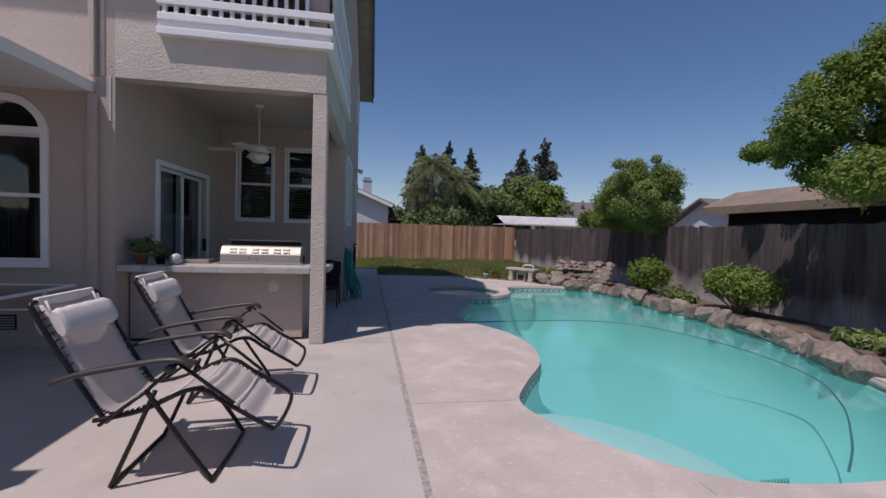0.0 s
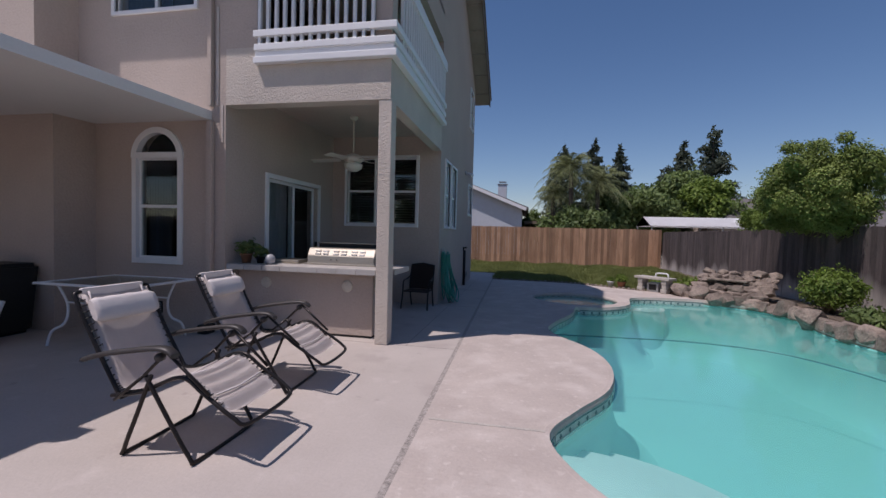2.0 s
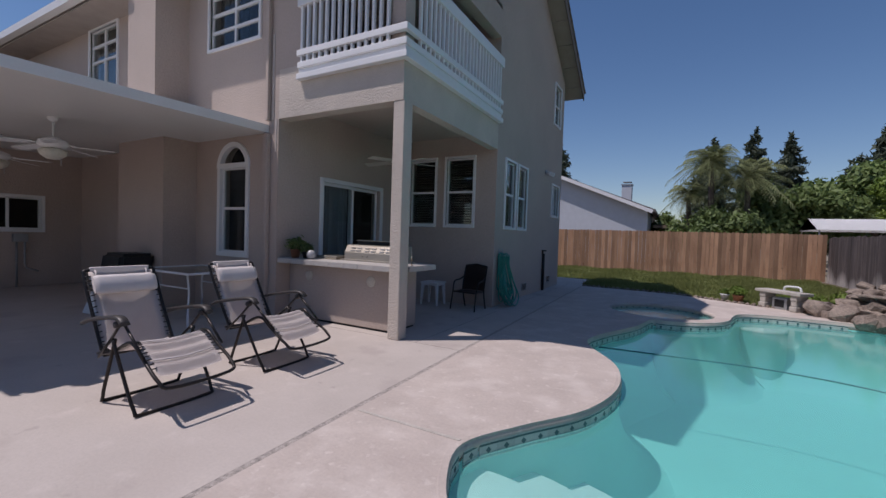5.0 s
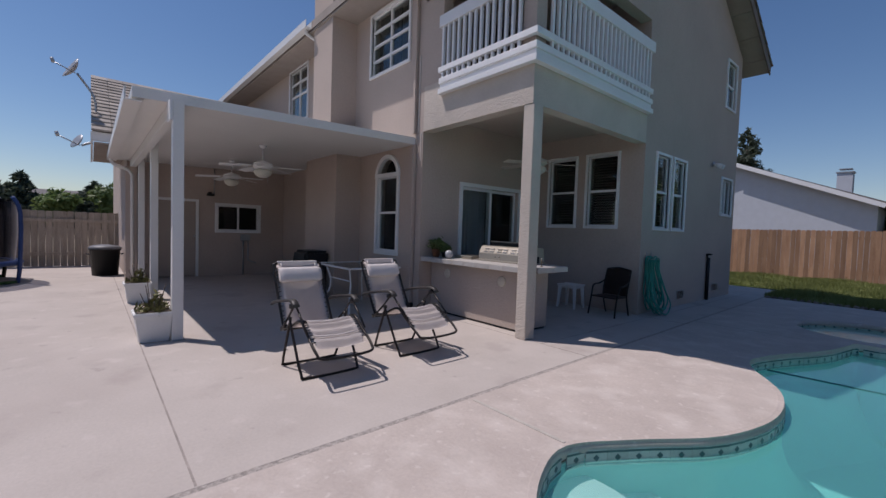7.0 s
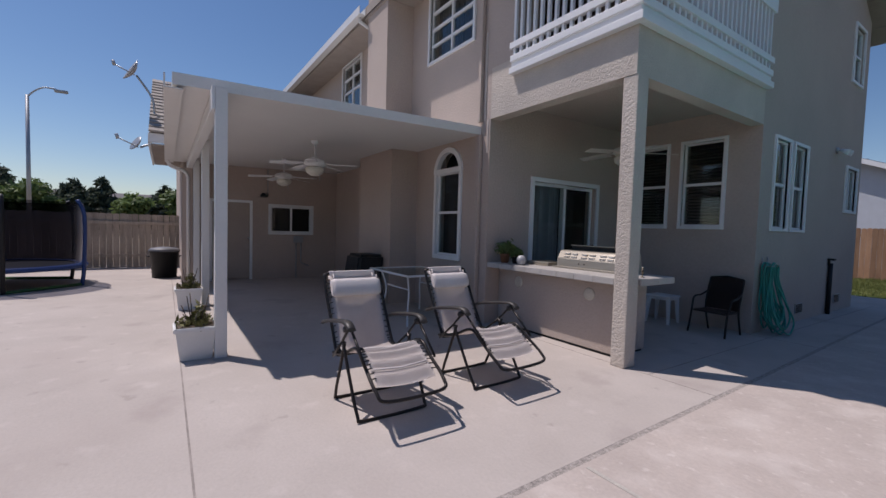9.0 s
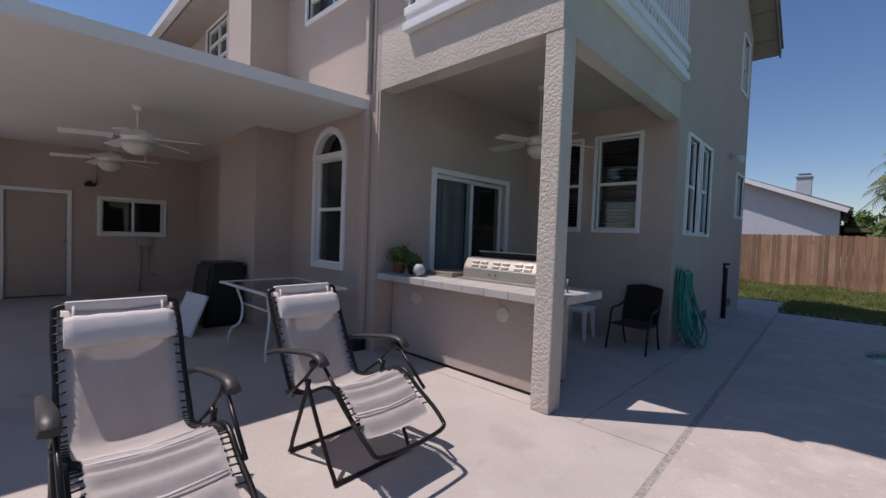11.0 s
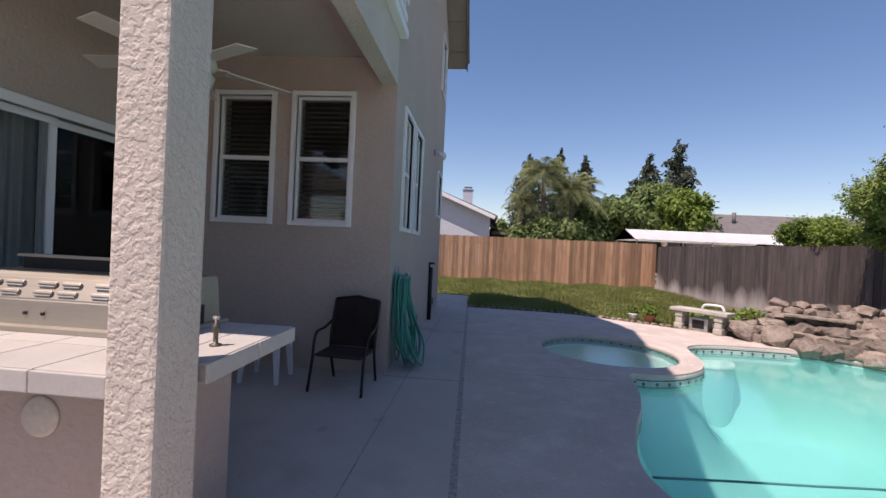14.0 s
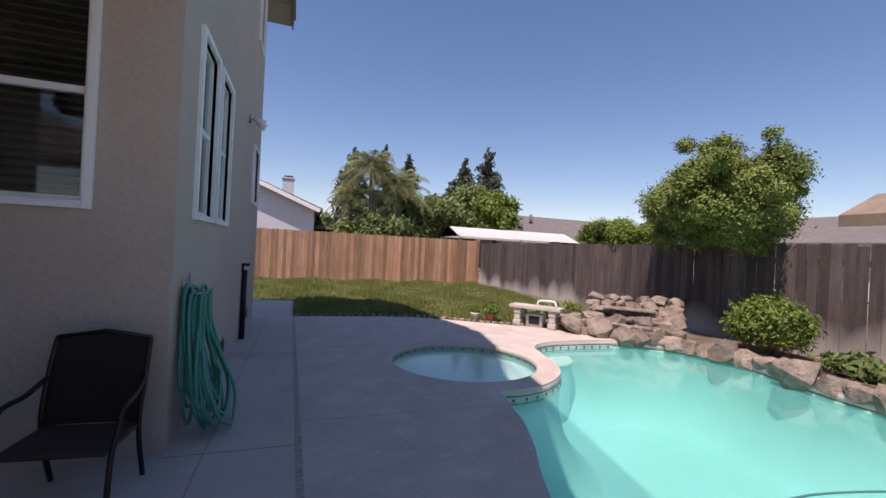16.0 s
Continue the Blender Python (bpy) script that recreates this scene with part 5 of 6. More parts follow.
# hose on the wall
hs = thing("garden_hose", "coiled green garden hose hanging on the wall", "hose")
rng = random.Random(5)
for k in range(14):
    bm = bmesh.new()
    yc, w = 8.40 + rng.uniform(-0.05, 0.05), rng.uniform(0.10, 0.24)
    zb, zt = rng.uniform(0.03, 0.22), rng.uniform(0.93, 0.98)
    x0 = WX + 0.02 + 0.009 * k
    ta, tb_ = yc - rng.uniform(0.05, 0.13), yc + rng.uniform(0.03, 0.12)
    sway = rng.uniform(-0.06, 0.06)
    out = rng.uniform(0.0, 0.20) * (0.3 + k / 13)
    pts = [(x0, ta, zt), (x0, ta - 0.01 + sway * 0.4, 0.74), (x0 + 0.01 + out * 0.3, yc - w * 0.75 + sway, 0.44), (x0 + 0.015 + out * 0.7, yc - w, zb + 0.14), (x0 + 0.02 + out, yc - w * 0.3, zb), (x0 + 0.02 + out, yc + w * 0.5, zb + 0.01), (x0 + 0.02 + out * 0.9, yc + w * 1.05, zb + 0.16), (x0 + 0.015 + out * 0.5, yc + w * 0.7 - sway, 0.46), (x0 + 0.01, tb_ + 0.01, 0.76), (x0, tb_, zt)]
    sweep(bm, smooth_line(pts, 5, True), 0.0115, 7, True)
    part("loop", bm, HOSE, hs)
for dy in (-0.09, 0.09):
    bm = bmesh.new()
    sweep(bm, [(WX, 8.40 + dy, 1.08), (WX + 0.012, 8.40 + dy, 1.06), (WX + 0.012, 8.40 + dy, 0.955), (WX + 0.15, 8.40 + dy, 0.96), (WX + 0.165, 8.40 + dy, 1.0)], 0.006)
    part("hook", bm, GALV, hs)

# ---- under the patio cover ----
tb = thing("patio_table", "glass patio table with a white metal frame", "table", (-3.42, 4.36, 0), 0)
part("glass_top", boxes((-0.56, 0.56, -0.42, 0.42, 0.700, 0.708)), TABLEGLASS, tb, "pale glass top")
bm = bmesh.new()
sweep(bm, smooth_line([(-0.58, -0.38, 0.70), (-0.52, -0.44, 0.70), (0.52, -0.44, 0.70), (0.58, -0.38, 0.70), (0.58, 0.38, 0.70), (0.52, 0.44, 0.70), (-0.52, 0.44, 0.70), (-0.58, 0.38, 0.70)], 4, True), 0.016, 8, True)
part("rim", bm, TRIM, tb)
for sx in (-1, 1):
    for sy in (-1, 1):
        bm = bmesh.new()
        sweep(bm, smooth_line([(sx * 0.42, sy * 0.36, 0.69), (sx * 0.36, sy * 0.30, 0.45), (sx * 0.38, sy * 0.32, 0.25), (sx * 0.48, sy * 0.38, 0.16), (sx * 0.52, sy * 0.40, 0.0)], 5), 0.014)
        part("leg", bm, TRIM, tb)
for sy in (-1, 1):
    bm = bmesh.new()
    sweep(bm, [(-0.36, sy * 0.30, 0.48), (0.36, sy * 0.30, 0.48)], 0.011)
    part("stretcher", bm, TRIM, tb)
cl = thing("black_storage_chair", "black covered folded furniture leaning by the chimney", "covered furniture", (-5.12, 4.16, 0), 0)
bm = bmesh.new()
v = box(bm, -0.36, 0.36, -0.24, 0.24, 0, 0.86)
for q in v:
    if q.co.z > 0.5:
        q.co.y += 0.1
        q.co.x = q.co.x * 0.86 + 0.04
bmesh.ops.bevel(bm, geom=list(bm.edges), offset=0.05, segments=3, affect="EDGES")
part("cover", bm, BLACK, cl)
bd = thing("white_board", "white panel leaning against the black cover", "panel", (-4.68, 3.66, 0), 0)
bm = bmesh.new()
box(bm, -0.28, 0.28, -0.015, 0.015, 0.0, 0.52, pose(0, 0, 0.0, -22, 0, 8), bevel=0.006)
part("panel", bm, WHITEPLASTIC, bd)

# planters by the posts
for i, (x, y) in enumerate(((-2.76, 1.46), (-5.5, 1.51))):
    p, h = pot_plant("square_planter", "square white planter with a low leafy plant", x, y, 0, 0.175, 0.33, WHITEPLASTIC, 9 + i, True)
    leaves("foliage", [(0, 0, h + 0.03, 0.17, 0.17, 0.05), (0.02, 0.03, h + 0.12, 0.06, 0.06, 0.1)], 260, 0.03, mat("dry_leaf", (0.20, 0.19, 0.06), 0.7, vary=0.3, scale=20, bump=0), p, 9 + i, 1.3)
    bm = bmesh.new()
    for k in range(9):
        a = k * 0.7
        sweep(bm, [(0.05 * math.cos(a), 0.05 * math.sin(a), h), (0.12 * math.cos(a), 0.12 * math.sin(a), h + 0.1 + 0.1 * (k % 3))], 0.005, 5)
    part("stems", bm, BARK, p)

# trampoline, bins
tr = thing("trampoline", "round trampoline with black safety net and blue pad", "trampoline", (-9.3, -1.45, 0), 0)
R = 1.3
bm = bmesh.new()
lathe(bm, [(R * 0.86, 0.44), (R, 0.44), (R + 0.02, 0.40), (R, 0.36), (R * 0.86, 0.42)], n=40)
part("pad", bm, BLUEPAD, tr, "blue padded edge")
bm = bmesh.new()
lathe(bm, [(0, 0.42), (R * 0.87, 0.42)], n=40)
part("mat", bm, BLACK, tr)
bm = bmesh.new()
lathe(bm, [(R * 0.92, 0.44), (R * 0.95, 1.0), (R * 0.95, 1.66)], n=40)
part("net", bm, NET, tr, "black see-through safety net")
for k in range(6):
    a = radians(60 * k + 15)
    c, s = math.cos(a), math.sin(a)
    bm = bmesh.new()
    sweep(bm, smooth_line([(R * c, R * s, 0.0), (R * 1.03 * c, R * 1.03 * s, 0.4), (R * 1.04 * c, R * 1.04 * s, 1.4), (R * 0.95 * c, R * 0.95 * s, 1.72)], 4), 0.035, 8)
    part("pole", bm, BLUEPAD if k % 2 else BLACK, tr)
for k in range(3):
    a = radians(120 * k + 15)
    b = radians(120 * k + 75)
    bm = bmesh.new()
    sweep(bm, [(R * math.cos(a), R * math.sin(a), 0.03), (R * math.cos(b), R * math.sin(b), 0.03)], 0.03, 8)
    part("foot_bar", bm, mat("green_steel", (0.05, 0.16, 0.05), 0.5), tr)
gb = thing("garbage_can", "round black plastic garbage can with a lid", "garbage can", (-9.97, 1.19, 0))
bm = bmesh.new()
lathe(bm, [(0, 0), (0.25, 0), (0.29, 0.6), (0.31, 0.6), (0.31, 0.64), (0, 0.64)], n=24)
part("body", bm, BLACK, gb)
bm = bmesh.new()
lathe(bm, [(0.32, 0.63), (0.325, 0.66), (0.27, 0.70), (0.1, 0.73), (0, 0.735)], n=24)
part("lid", bm, mat("dull_grey_lid", (0.16, 0.16, 0.17), 0.5), gb)
for s in (-1, 1):
    bm = bmesh.new()
    sweep(bm, [(0.29 * 0.3, s * 0.30, 0.5), (0, s * 0.345, 0.52), (-0.29 * 0.3, s * 0.30, 0.5)], 0.012)
    part("handle", bm, BLACK, gb)



# ---- pool details ----
bm = bmesh.new()
sweep(bm, [(p.x, p.y, -0.048) for p in offset(POOL, 0.04)], 0.050, 12, True)
structure("pool_coping", bm, POOLDECK, "rounded concrete coping round the pool")
bm = bmesh.new()
sweep(bm, [(p.x, p.y, -0.043) for p in SPA_RIM], 0.045, 10, True)
structure("spa_coping", bm, POOLDECK, "rounded concrete spa rim")
band = thing("waterline_tiles", "dark green patterned waterline tiles with small diamonds", "tiles", kind="structure")
t_me, d_me = bpy.data.meshes.new("tile"), bpy.data.meshes.new("diamond")
bm = boxes((-0.0745, 0.0745, -0.006, 0.006, -0.055, 0.055), bevel=0.002)
bm.to_mesh(t_me)
bm = bmesh.new()
box(bm, -0.016, 0.016, -0.008, 0.008, -0.016, 0.016, pose(0, 0, 0, 0, 45, 0))
bm.to_mesh(d_me)
t_me.materials.append(TILELIGHT)
d_me.materials.append(TILE)
b_me = bpy.data.meshes.new("border")
bm = boxes((-0.074, 0.074, -0.007, 0.007, 0.032, 0.046), (-0.074, 0.074, -0.007, 0.007, -0.046, -0.034))
bm.to_mesh(b_me)
b_me.materials.append(TILE)
for loop, zt, inset, cap_n in ((POOL, -0.105, 0.004, 400), (SPA_RIM, -0.10, 0.004, 60)):
    run, want = 0.0, 0.075
    m = len(loop)
    for i in range(m):
        a, b = loop[i], loop[(i + 1) % m]
        d = b - a
        while run + d.length >= want:
            q = a + d * ((want - run) / d.length)
            if loop is POOL and q.x > 5.2 and q.y > 3.3:
                want += 0.150
                continue
            ang = math.degrees(math.atan2(d.y, d.x))
            side = d.normalized().cross(Vector((0, 0, 1))) * (1 if loop is POOL else -1)
            for me_, nm in ((t_me, "tile"), (d_me, "diamond_tile"), (b_me, "border_tile")):
                if nm != "tile" and loop is SPA_RIM and me_ is b_me:
                    continue
                o = new(nm, me_)
                o.parent, o.matrix_world = band, pose(q.x + side.x * inset, q.y + side.y * inset, zt, 0, 0, ang)
            want += 0.150
        run += d.length
bm = bmesh.new()
for r, z in ((0.80, -0.22), (1.20, -0.36), (1.60, -0.52)):
    lathe(bm, [(0, z), (r - 0.02, z), (r, z - 0.02), (r, z - 0.35)], 1.58, 2.60, 48)
lathe(bm, [(0, -0.24), (0.42, -0.24), (0.44, -0.26), (0.44, -0.28)], 4.02, 10.74, 40)
structure("pool_steps", bm, STEPPLASTER, "white curved plaster steps in the pool corner")
bm = bmesh.new()
lathe(bm, [(0.43, -0.27), (0.43, -1.2)], 4.02, 10.74, 40)
structure("pool_bench", bm, PLASTER, "plaster bench under the water beside the spa")
hose = thing("pool_hose", "long dark floating hose lying on the pool water", "pool hose")
bm = bmesh.new()
sweep(bm, smooth_line([(1.72, 6.75, WATER_Z + 0.004), (2.62, 6.82, WATER_Z + 0.004), (3.7, 6.85, WATER_Z + 0.004), (4.68, 6.45, WATER_Z + 0.004), (5.2, 5.2, WATER_Z + 0.004), (5.1, 4.0, WATER_Z + 0.004), (4.55, 3.2, WATER_Z + 0.004), (3.8, 2.55, WATER_Z + 0.004), (3.3, 2.2, WATER_Z + 0.004)], 6), 0.008, 7)
part("hose", bm, mat("teal_hose", (0.05, 0.19, 0.20), 0.4), hose)
brush = thing("pool_brush", "small dark brush head at the pool edge", "brush", (2.62, 2.08, WATER_Z))
part("head", boxes((-0.1, 0.1, -0.02, 0.02, -0.01, 0.02), bevel=0.006), BLACK, brush)
for k in range(9):
    bm = bmesh.new()
    sweep(bm, [(-0.09 + k * 0.0225, 0, 0.02), (-0.09 + k * 0.0225, 0.012, 0.06)], 0.006, 5)
    part("bristle", bm, HOSE, brush)


# ---- fences ----
def fence(name, label, p0, p1, h, width, material, jitter, seed, dog=False, cap=300):
    f = thing(name, label, "fence", kind="structure")
    rng = random.Random(seed)
    a, b = Vector(p0), Vector(p1)
    d = (b - a)
    count = int(d.length / width)
    ang = math.degrees(math.atan2(d.y, d.x))
    shapes = []
    for v in range(4):
        me = bpy.data.meshes.new("board")
        bm = bmesh.new()
        w = width / 2 - 0.003
        top = [(-w, h - (0.03 if dog else 0.004 * v)), (-w + 0.03, h), (w - 0.03, h), (w, h - (0.03 if dog else 0.006))]
        outline = [(-w, 0.0), (w, 0.0), *top[::-1]]
        fr = [bm.verts.new((x, 0, z)) for x, z in outline]
        bk = [bm.verts.new((x, 0.018, z)) for x, z in outline]
        bm.faces.new(fr)
        bm.faces.new(bk[::-1])
        for k in range(len(fr)):
            bm.faces.new((fr[k], bk[k], bk[(k + 1) % len(fr)], fr[(k + 1) % len(fr)]))
        bm.to_mesh(me)
        bm.free()
        me.materials.append(material)
        shapes.append(me)
    for k in range(count):
        q = a + d * ((k + 0.5) / count)
        o = new("board", shapes[rng.randrange(4)])
        o.parent = f
        o.matrix_world = pose(q.x, q.y, rng.uniform(-0.5, 0.5) * jitter, 0, rng.uniform(-0.5, 0.5) * jitter * 18, ang) @ pose(0, rng.uniform(-0.004, 0.004), 0)
    for z in (0.3, h - 0.3):
        bm = bmesh.new()
        box(bm, 0, d.length, 0.02, 0.06, z, z + 0.09, pose(a.x, a.y, 0, 0, 0, ang))
        part("rail", bm, material, f)
    return f


fence("fence_back", "new orange cedar board fence", (-6.0, FENCE_Y, 0), (7.47, FENCE_Y, 0), 1.80, 0.14, CEDAR, 0.02, 1, True)
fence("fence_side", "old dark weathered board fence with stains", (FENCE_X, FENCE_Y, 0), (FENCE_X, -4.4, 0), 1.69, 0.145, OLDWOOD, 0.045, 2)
fence("fence_left", "tan weathered board fence", (-12.75, 1.6, 0), (-12.75, -4.4, 0), 1.52, 0.145, TANWOOD, 0.02, 3)
fence("fence_near", "tan weathered board fence behind the patio", (7.4, -4.45, 0), (-12.7, -4.45, 0), 1.55, 0.145, TANWOOD, 0.02, 4)

# ---- rocks ----
def rock_mesh(seed):
    """A broken block: the hull of scattered points, with worn edges."""
    rng = random.Random(seed)
    bm = bmesh.new()
    for k in range(22):
        d = Vector((rng.gauss(0, 1), rng.gauss(0, 1), rng.gauss(0, 1))).normalized() * rng.uniform(0.85, 1.15)
        bm.verts.new((d.x, d.y, max(-0.7, min(0.9, d.z * 1.1))))
    hull = bmesh.ops.convex_hull(bm, input=bm.verts[:])
    bmesh.ops.delete(bm, geom=list({g for g in hull["geom_interior"] + hull["geom_unused"] if isinstance(g, bmesh.types.BMVert)}), context="VERTS")
    bmesh.ops.bevel(bm, geom=bm.edges[:], offset=0.13, segments=2, profile=0.6, affect="EDGES", clamp_overlap=True)
    off = Vector((rng.uniform(0, 50), rng.uniform(0, 50), rng.uniform(0, 50)))
    for v in bm.verts:
        v.co *= 1 + 0.10 * noise.noise(v.co * 2.2 + off)
    for f in bm.faces:
        f.smooth = f.calc_area() < 0.03
    me = bpy.data.meshes.new("rock")
    bm.to_mesh(me)
    bm.free()
    me.materials.append(ROCK)
    return me


ROCKS = [rock_mesh(k) for k in range(10)]
rr = random.Random(11)


def rock(x, y, z, sx, sy, sz, label="angular brown boulder at the pool edge", group="rocks round the pool"):
    o = new("boulder", ROCKS[rr.randrange(10)])
    o.matrix_world = pose(x, y, z, rr.uniform(-14, 14), rr.uniform(-14, 14), rr.uniform(0, 360)) @ Matrix.Diagonal((sx, sy, sz, 1))
    return tagged(o, label, "rock", group)


EDGE = smooth_line([(5.42, 10.72, 0), (5.98, 10.36, 0), (6.33, 9.75, 0), (6.37, 9.15, 0), (6.2, 8.45, 0), (6.12, 7.8, 0), (6.16, 7.2, 0), (6.24, 6.6, 0), (6.17, 5.5, 0), (5.88, 4.6, 0), (5.6, 3.95, 0), (5.4, 3.5, 0)], 8)
run, want = 0.0, 0.1
for a, b in zip(EDGE, EDGE[1:]):
    d = b - a
    while run + d.length >= want:
        q = a + d * ((want - run) / d.length)
        s = rr.uniform(0.14, 0.24)
        rock(q.x + rr.uniform(-0.10, 0.0), q.y, -0.06 + s * 0.42, s * rr.uniform(0.95, 1.2), s * 1.05, s * rr.uniform(0.75, 1.0))
        want += s * 1.5
    run += d.length
# waterfall pile: courses that step back and up
for c in range(6):
    cnt_ = 11 - c
    for k in range(cnt_):
        f = (k + 0.5) / cnt_
        base = Vector((4.98, 11.18, 0)).lerp(Vector((6.15, 10.05, 0)), 0.02 + 0.96 * f)
        outd = Vector((0.72, 0.69, 0))
        q = base + outd * (0.12 + 0.165 * c)
        s = rr.uniform(0.12, 0.19)
        rock(q.x + rr.uniform(-0.04, 0.04), q.y + rr.uniform(-0.04, 0.04), 0.05 + 0.108 * c, s * rr.uniform(0.95, 1.3), s * 1.05, s * rr.uniform(0.6, 0.85), "rough brown stone in the stacked waterfall", "waterfall stones")
for x, y, sx, sy, sz in ((5.02, 11.45, 0.36, 0.26, 0.22), (5.28, 11.05, 0.30, 0.24, 0.22), (5.25, 11.95, 0.22, 0.2, 0.16), (6.0, 12.2, 0.2, 0.2, 0.18), (5.7, 12.2, 0.2, 0.18, 0.15)):
    rock(x, y, 0.08, sx, sy, sz, "large flat brown boulder beside the waterfall", "waterfall stones")
slabst = thing("waterfall_ledge", "thin flat stone ledge of the waterfall", "stone ledge", (5.88, 11.0, 0.44), -43)
part("slab", boxes((-0.42, 0.42, -0.14, 0.14, 0, 0.04), bevel=0.012), ROCK, slabst)
for q, lab in (((6.15, 3.3, 0.06), 0), ((6.6, 2.9, 0.06), 0)):
    rock(q[0], q[1], q[2], 0.42, 0.3, 0.12, "flat pale boulder in the planting bed")

# lawn edging stones and grass
LINE = smooth_line([(0.32, 13.17, 0), (1.3, 13.15, 0), (2.35, 13.07, 0), (3.0, 12.79, 0), (3.65, 12.39, 0), (4.2, 12.06, 0), (4.5, 11.92, 0)], 8)
run, want = 0.0, 0.05
for a, b in zip(LINE, LINE[1:]):
    d = b - a
    while run + d.length >= want:
        q = a + d * ((want - run) / d.length)
        o = new("edging_stone", ROCKS[rr.randrange(10)])
        o.matrix_world = pose(q.x, q.y, 0.01, 0, 0, rr.uniform(0, 360)) @ Matrix.Diagonal((0.06, 0.055, 0.04, 1))
        tagged(o, "small pale edging stone along the lawn", "edging stone", "lawn edging")
        want += 0.125
    run += d.length
rng = np.random.RandomState(4)


def inside(px, py):
    hit = np.zeros(len(px), bool)
    j = len(LAWN) - 1
    for i in range(len(LAWN)):
        xi, yi = LAWN[i]
        xj, yj = LAWN[j]
        if yi != yj:
            hit ^= ((yi > py) != (yj > py)) & (px < (xj - xi) * (py - yi) / (yj - yi) + xi)
        j = i
    return hit


px, py = rng.uniform(-4, 7.3, 150000), 11.95 + 9.15 * rng.uniform(0, 1, 150000) ** 1.35
ok = inside(px, py)
px, py = px[ok], py[ok]
m = len(px)
hgt = rng.uniform(0.04, 0.11, m) * (1 + 0.5 * np.sin(px * 3 + 1.3 * np.sin(py * 2)))
ang = rng.uniform(0, 2 * np.pi, m)
wid = rng.uniform(0.006, 0.014, m)
lean = rng.normal(0, 0.03, (m, 2))
v = np.zeros((m, 3, 3))
v[:, 0] = np.c_[px - wid * np.cos(ang), py - wid * np.sin(ang), np.full(m, 0.01)]
v[:, 1] = np.c_[px + wid * np.cos(ang), py + wid * np.sin(ang), np.full(m, 0.01)]
v[:, 2] = np.c_[px + lean[:, 0], py + lean[:, 1], 0.012 + hgt]
tagged(raw("grass", v.reshape(-1, 3).tolist(), np.arange(3 * m).reshape(-1, 3).tolist(), GRASSBLADE), "green mown grass blades", "grass", kind="stuff")

# bench, pot
bn = thing("stone_bench", "small pale stone bench beside the spa", "bench", (4.56, 11.87, 0), -50)
part("seat", boxes((-0.48, 0.48, -0.17, 0.17, 0.33, 0.39), bevel=0.012), STONE, bn)
for s in (-1, 1):
    for k, (wx, wy, za, zb) in enumerate(((0.075, 0.15, 0.0, 0.11), (0.06, 0.13, 0.11, 0.22), (0.068, 0.14, 0.22, 0.33))):
        part("leg_block", boxes((s * 0.33 - wx, s * 0.33 + wx, -wy, wy, za, zb), bevel=0.02), STONE, bn)
pm = thing("pool_pump_box", "small grey box under the bench", "pump box", (4.58, 11.91, 0), -50)
part("body", boxes((-0.16, 0.16, -0.1, 0.1, 0, 0.24), bevel=0.015), GALV, pm)
part("grille", boxes((-0.10, 0.10, -0.106, -0.1, 0.05, 0.2)), BLACK, pm)
pp = thing("white_pipe", "bent white plastic pipe lying on the bench", "pipe", (4.64, 11.79, 0.39), -50)
bm = bmesh.new()
sweep(bm, smooth_line([(-0.1, 0, 0.02), (-0.08, 0, 0.08), (0.0, 0, 0.10), (0.2, 0, 0.10), (0.24, 0, 0.05), (0.25, 0, 0.02)], 4), 0.02, 8)
part("pipe", bm, WHITEPLASTIC, pp)
p, h = pot_plant("garden_pot", "terracotta pot with a leafy plant by the lawn", 3.86, 12.36, 0, 0.11, 0.18, TERRA, 21)
leaves("foliage", [(0, 0, h + 0.08, 0.16, 0.16, 0.12)], 220, 0.04, LEAFA, p, 21, 1.5)
p, h = pot_plant("garden_pot", "small white pot by the lawn", 3.62, 12.55, 0, 0.09, 0.16, WHITEPLASTIC, 22)
leaves("foliage", [(0, 0, h + 0.05, 0.1, 0.1, 0.07)], 120, 0.035, LEAFA, p, 22, 1.5)


# ---- shrubs and trees ----
def shrub(label, blobs, count, size, material, seed, base):
    e = thing("shrub", label, "shrub", base)
    local = [(x - base[0], y - base[1], z - base[2], a, b, c) for x, y, z, a, b, c in blobs]
    leaves("leaves", local, count, size, material, e, seed, 1.0, 0.4)
    bm = bmesh.new()
    r = random.Random(seed)
    for k in range(44):
        bl = local[r.randrange(len(local))]
        q = (bl[0] + r.uniform(-0.9, 0.9) * bl[3], bl[1] + r.uniform(-0.9, 0.9) * bl[4], bl[2] + r.uniform(-0.5, 0.6) * bl[5])
        sweep(bm, [(r.uniform(-0.06, 0.06), r.uniform(-0.06, 0.06), -0.02), (q[0] * 0.5, q[1] * 0.5, q[2] * 0.55), q], [0.014, 0.01, 0.004], 5)
    part("stems", bm, TWIG, e)
    return e


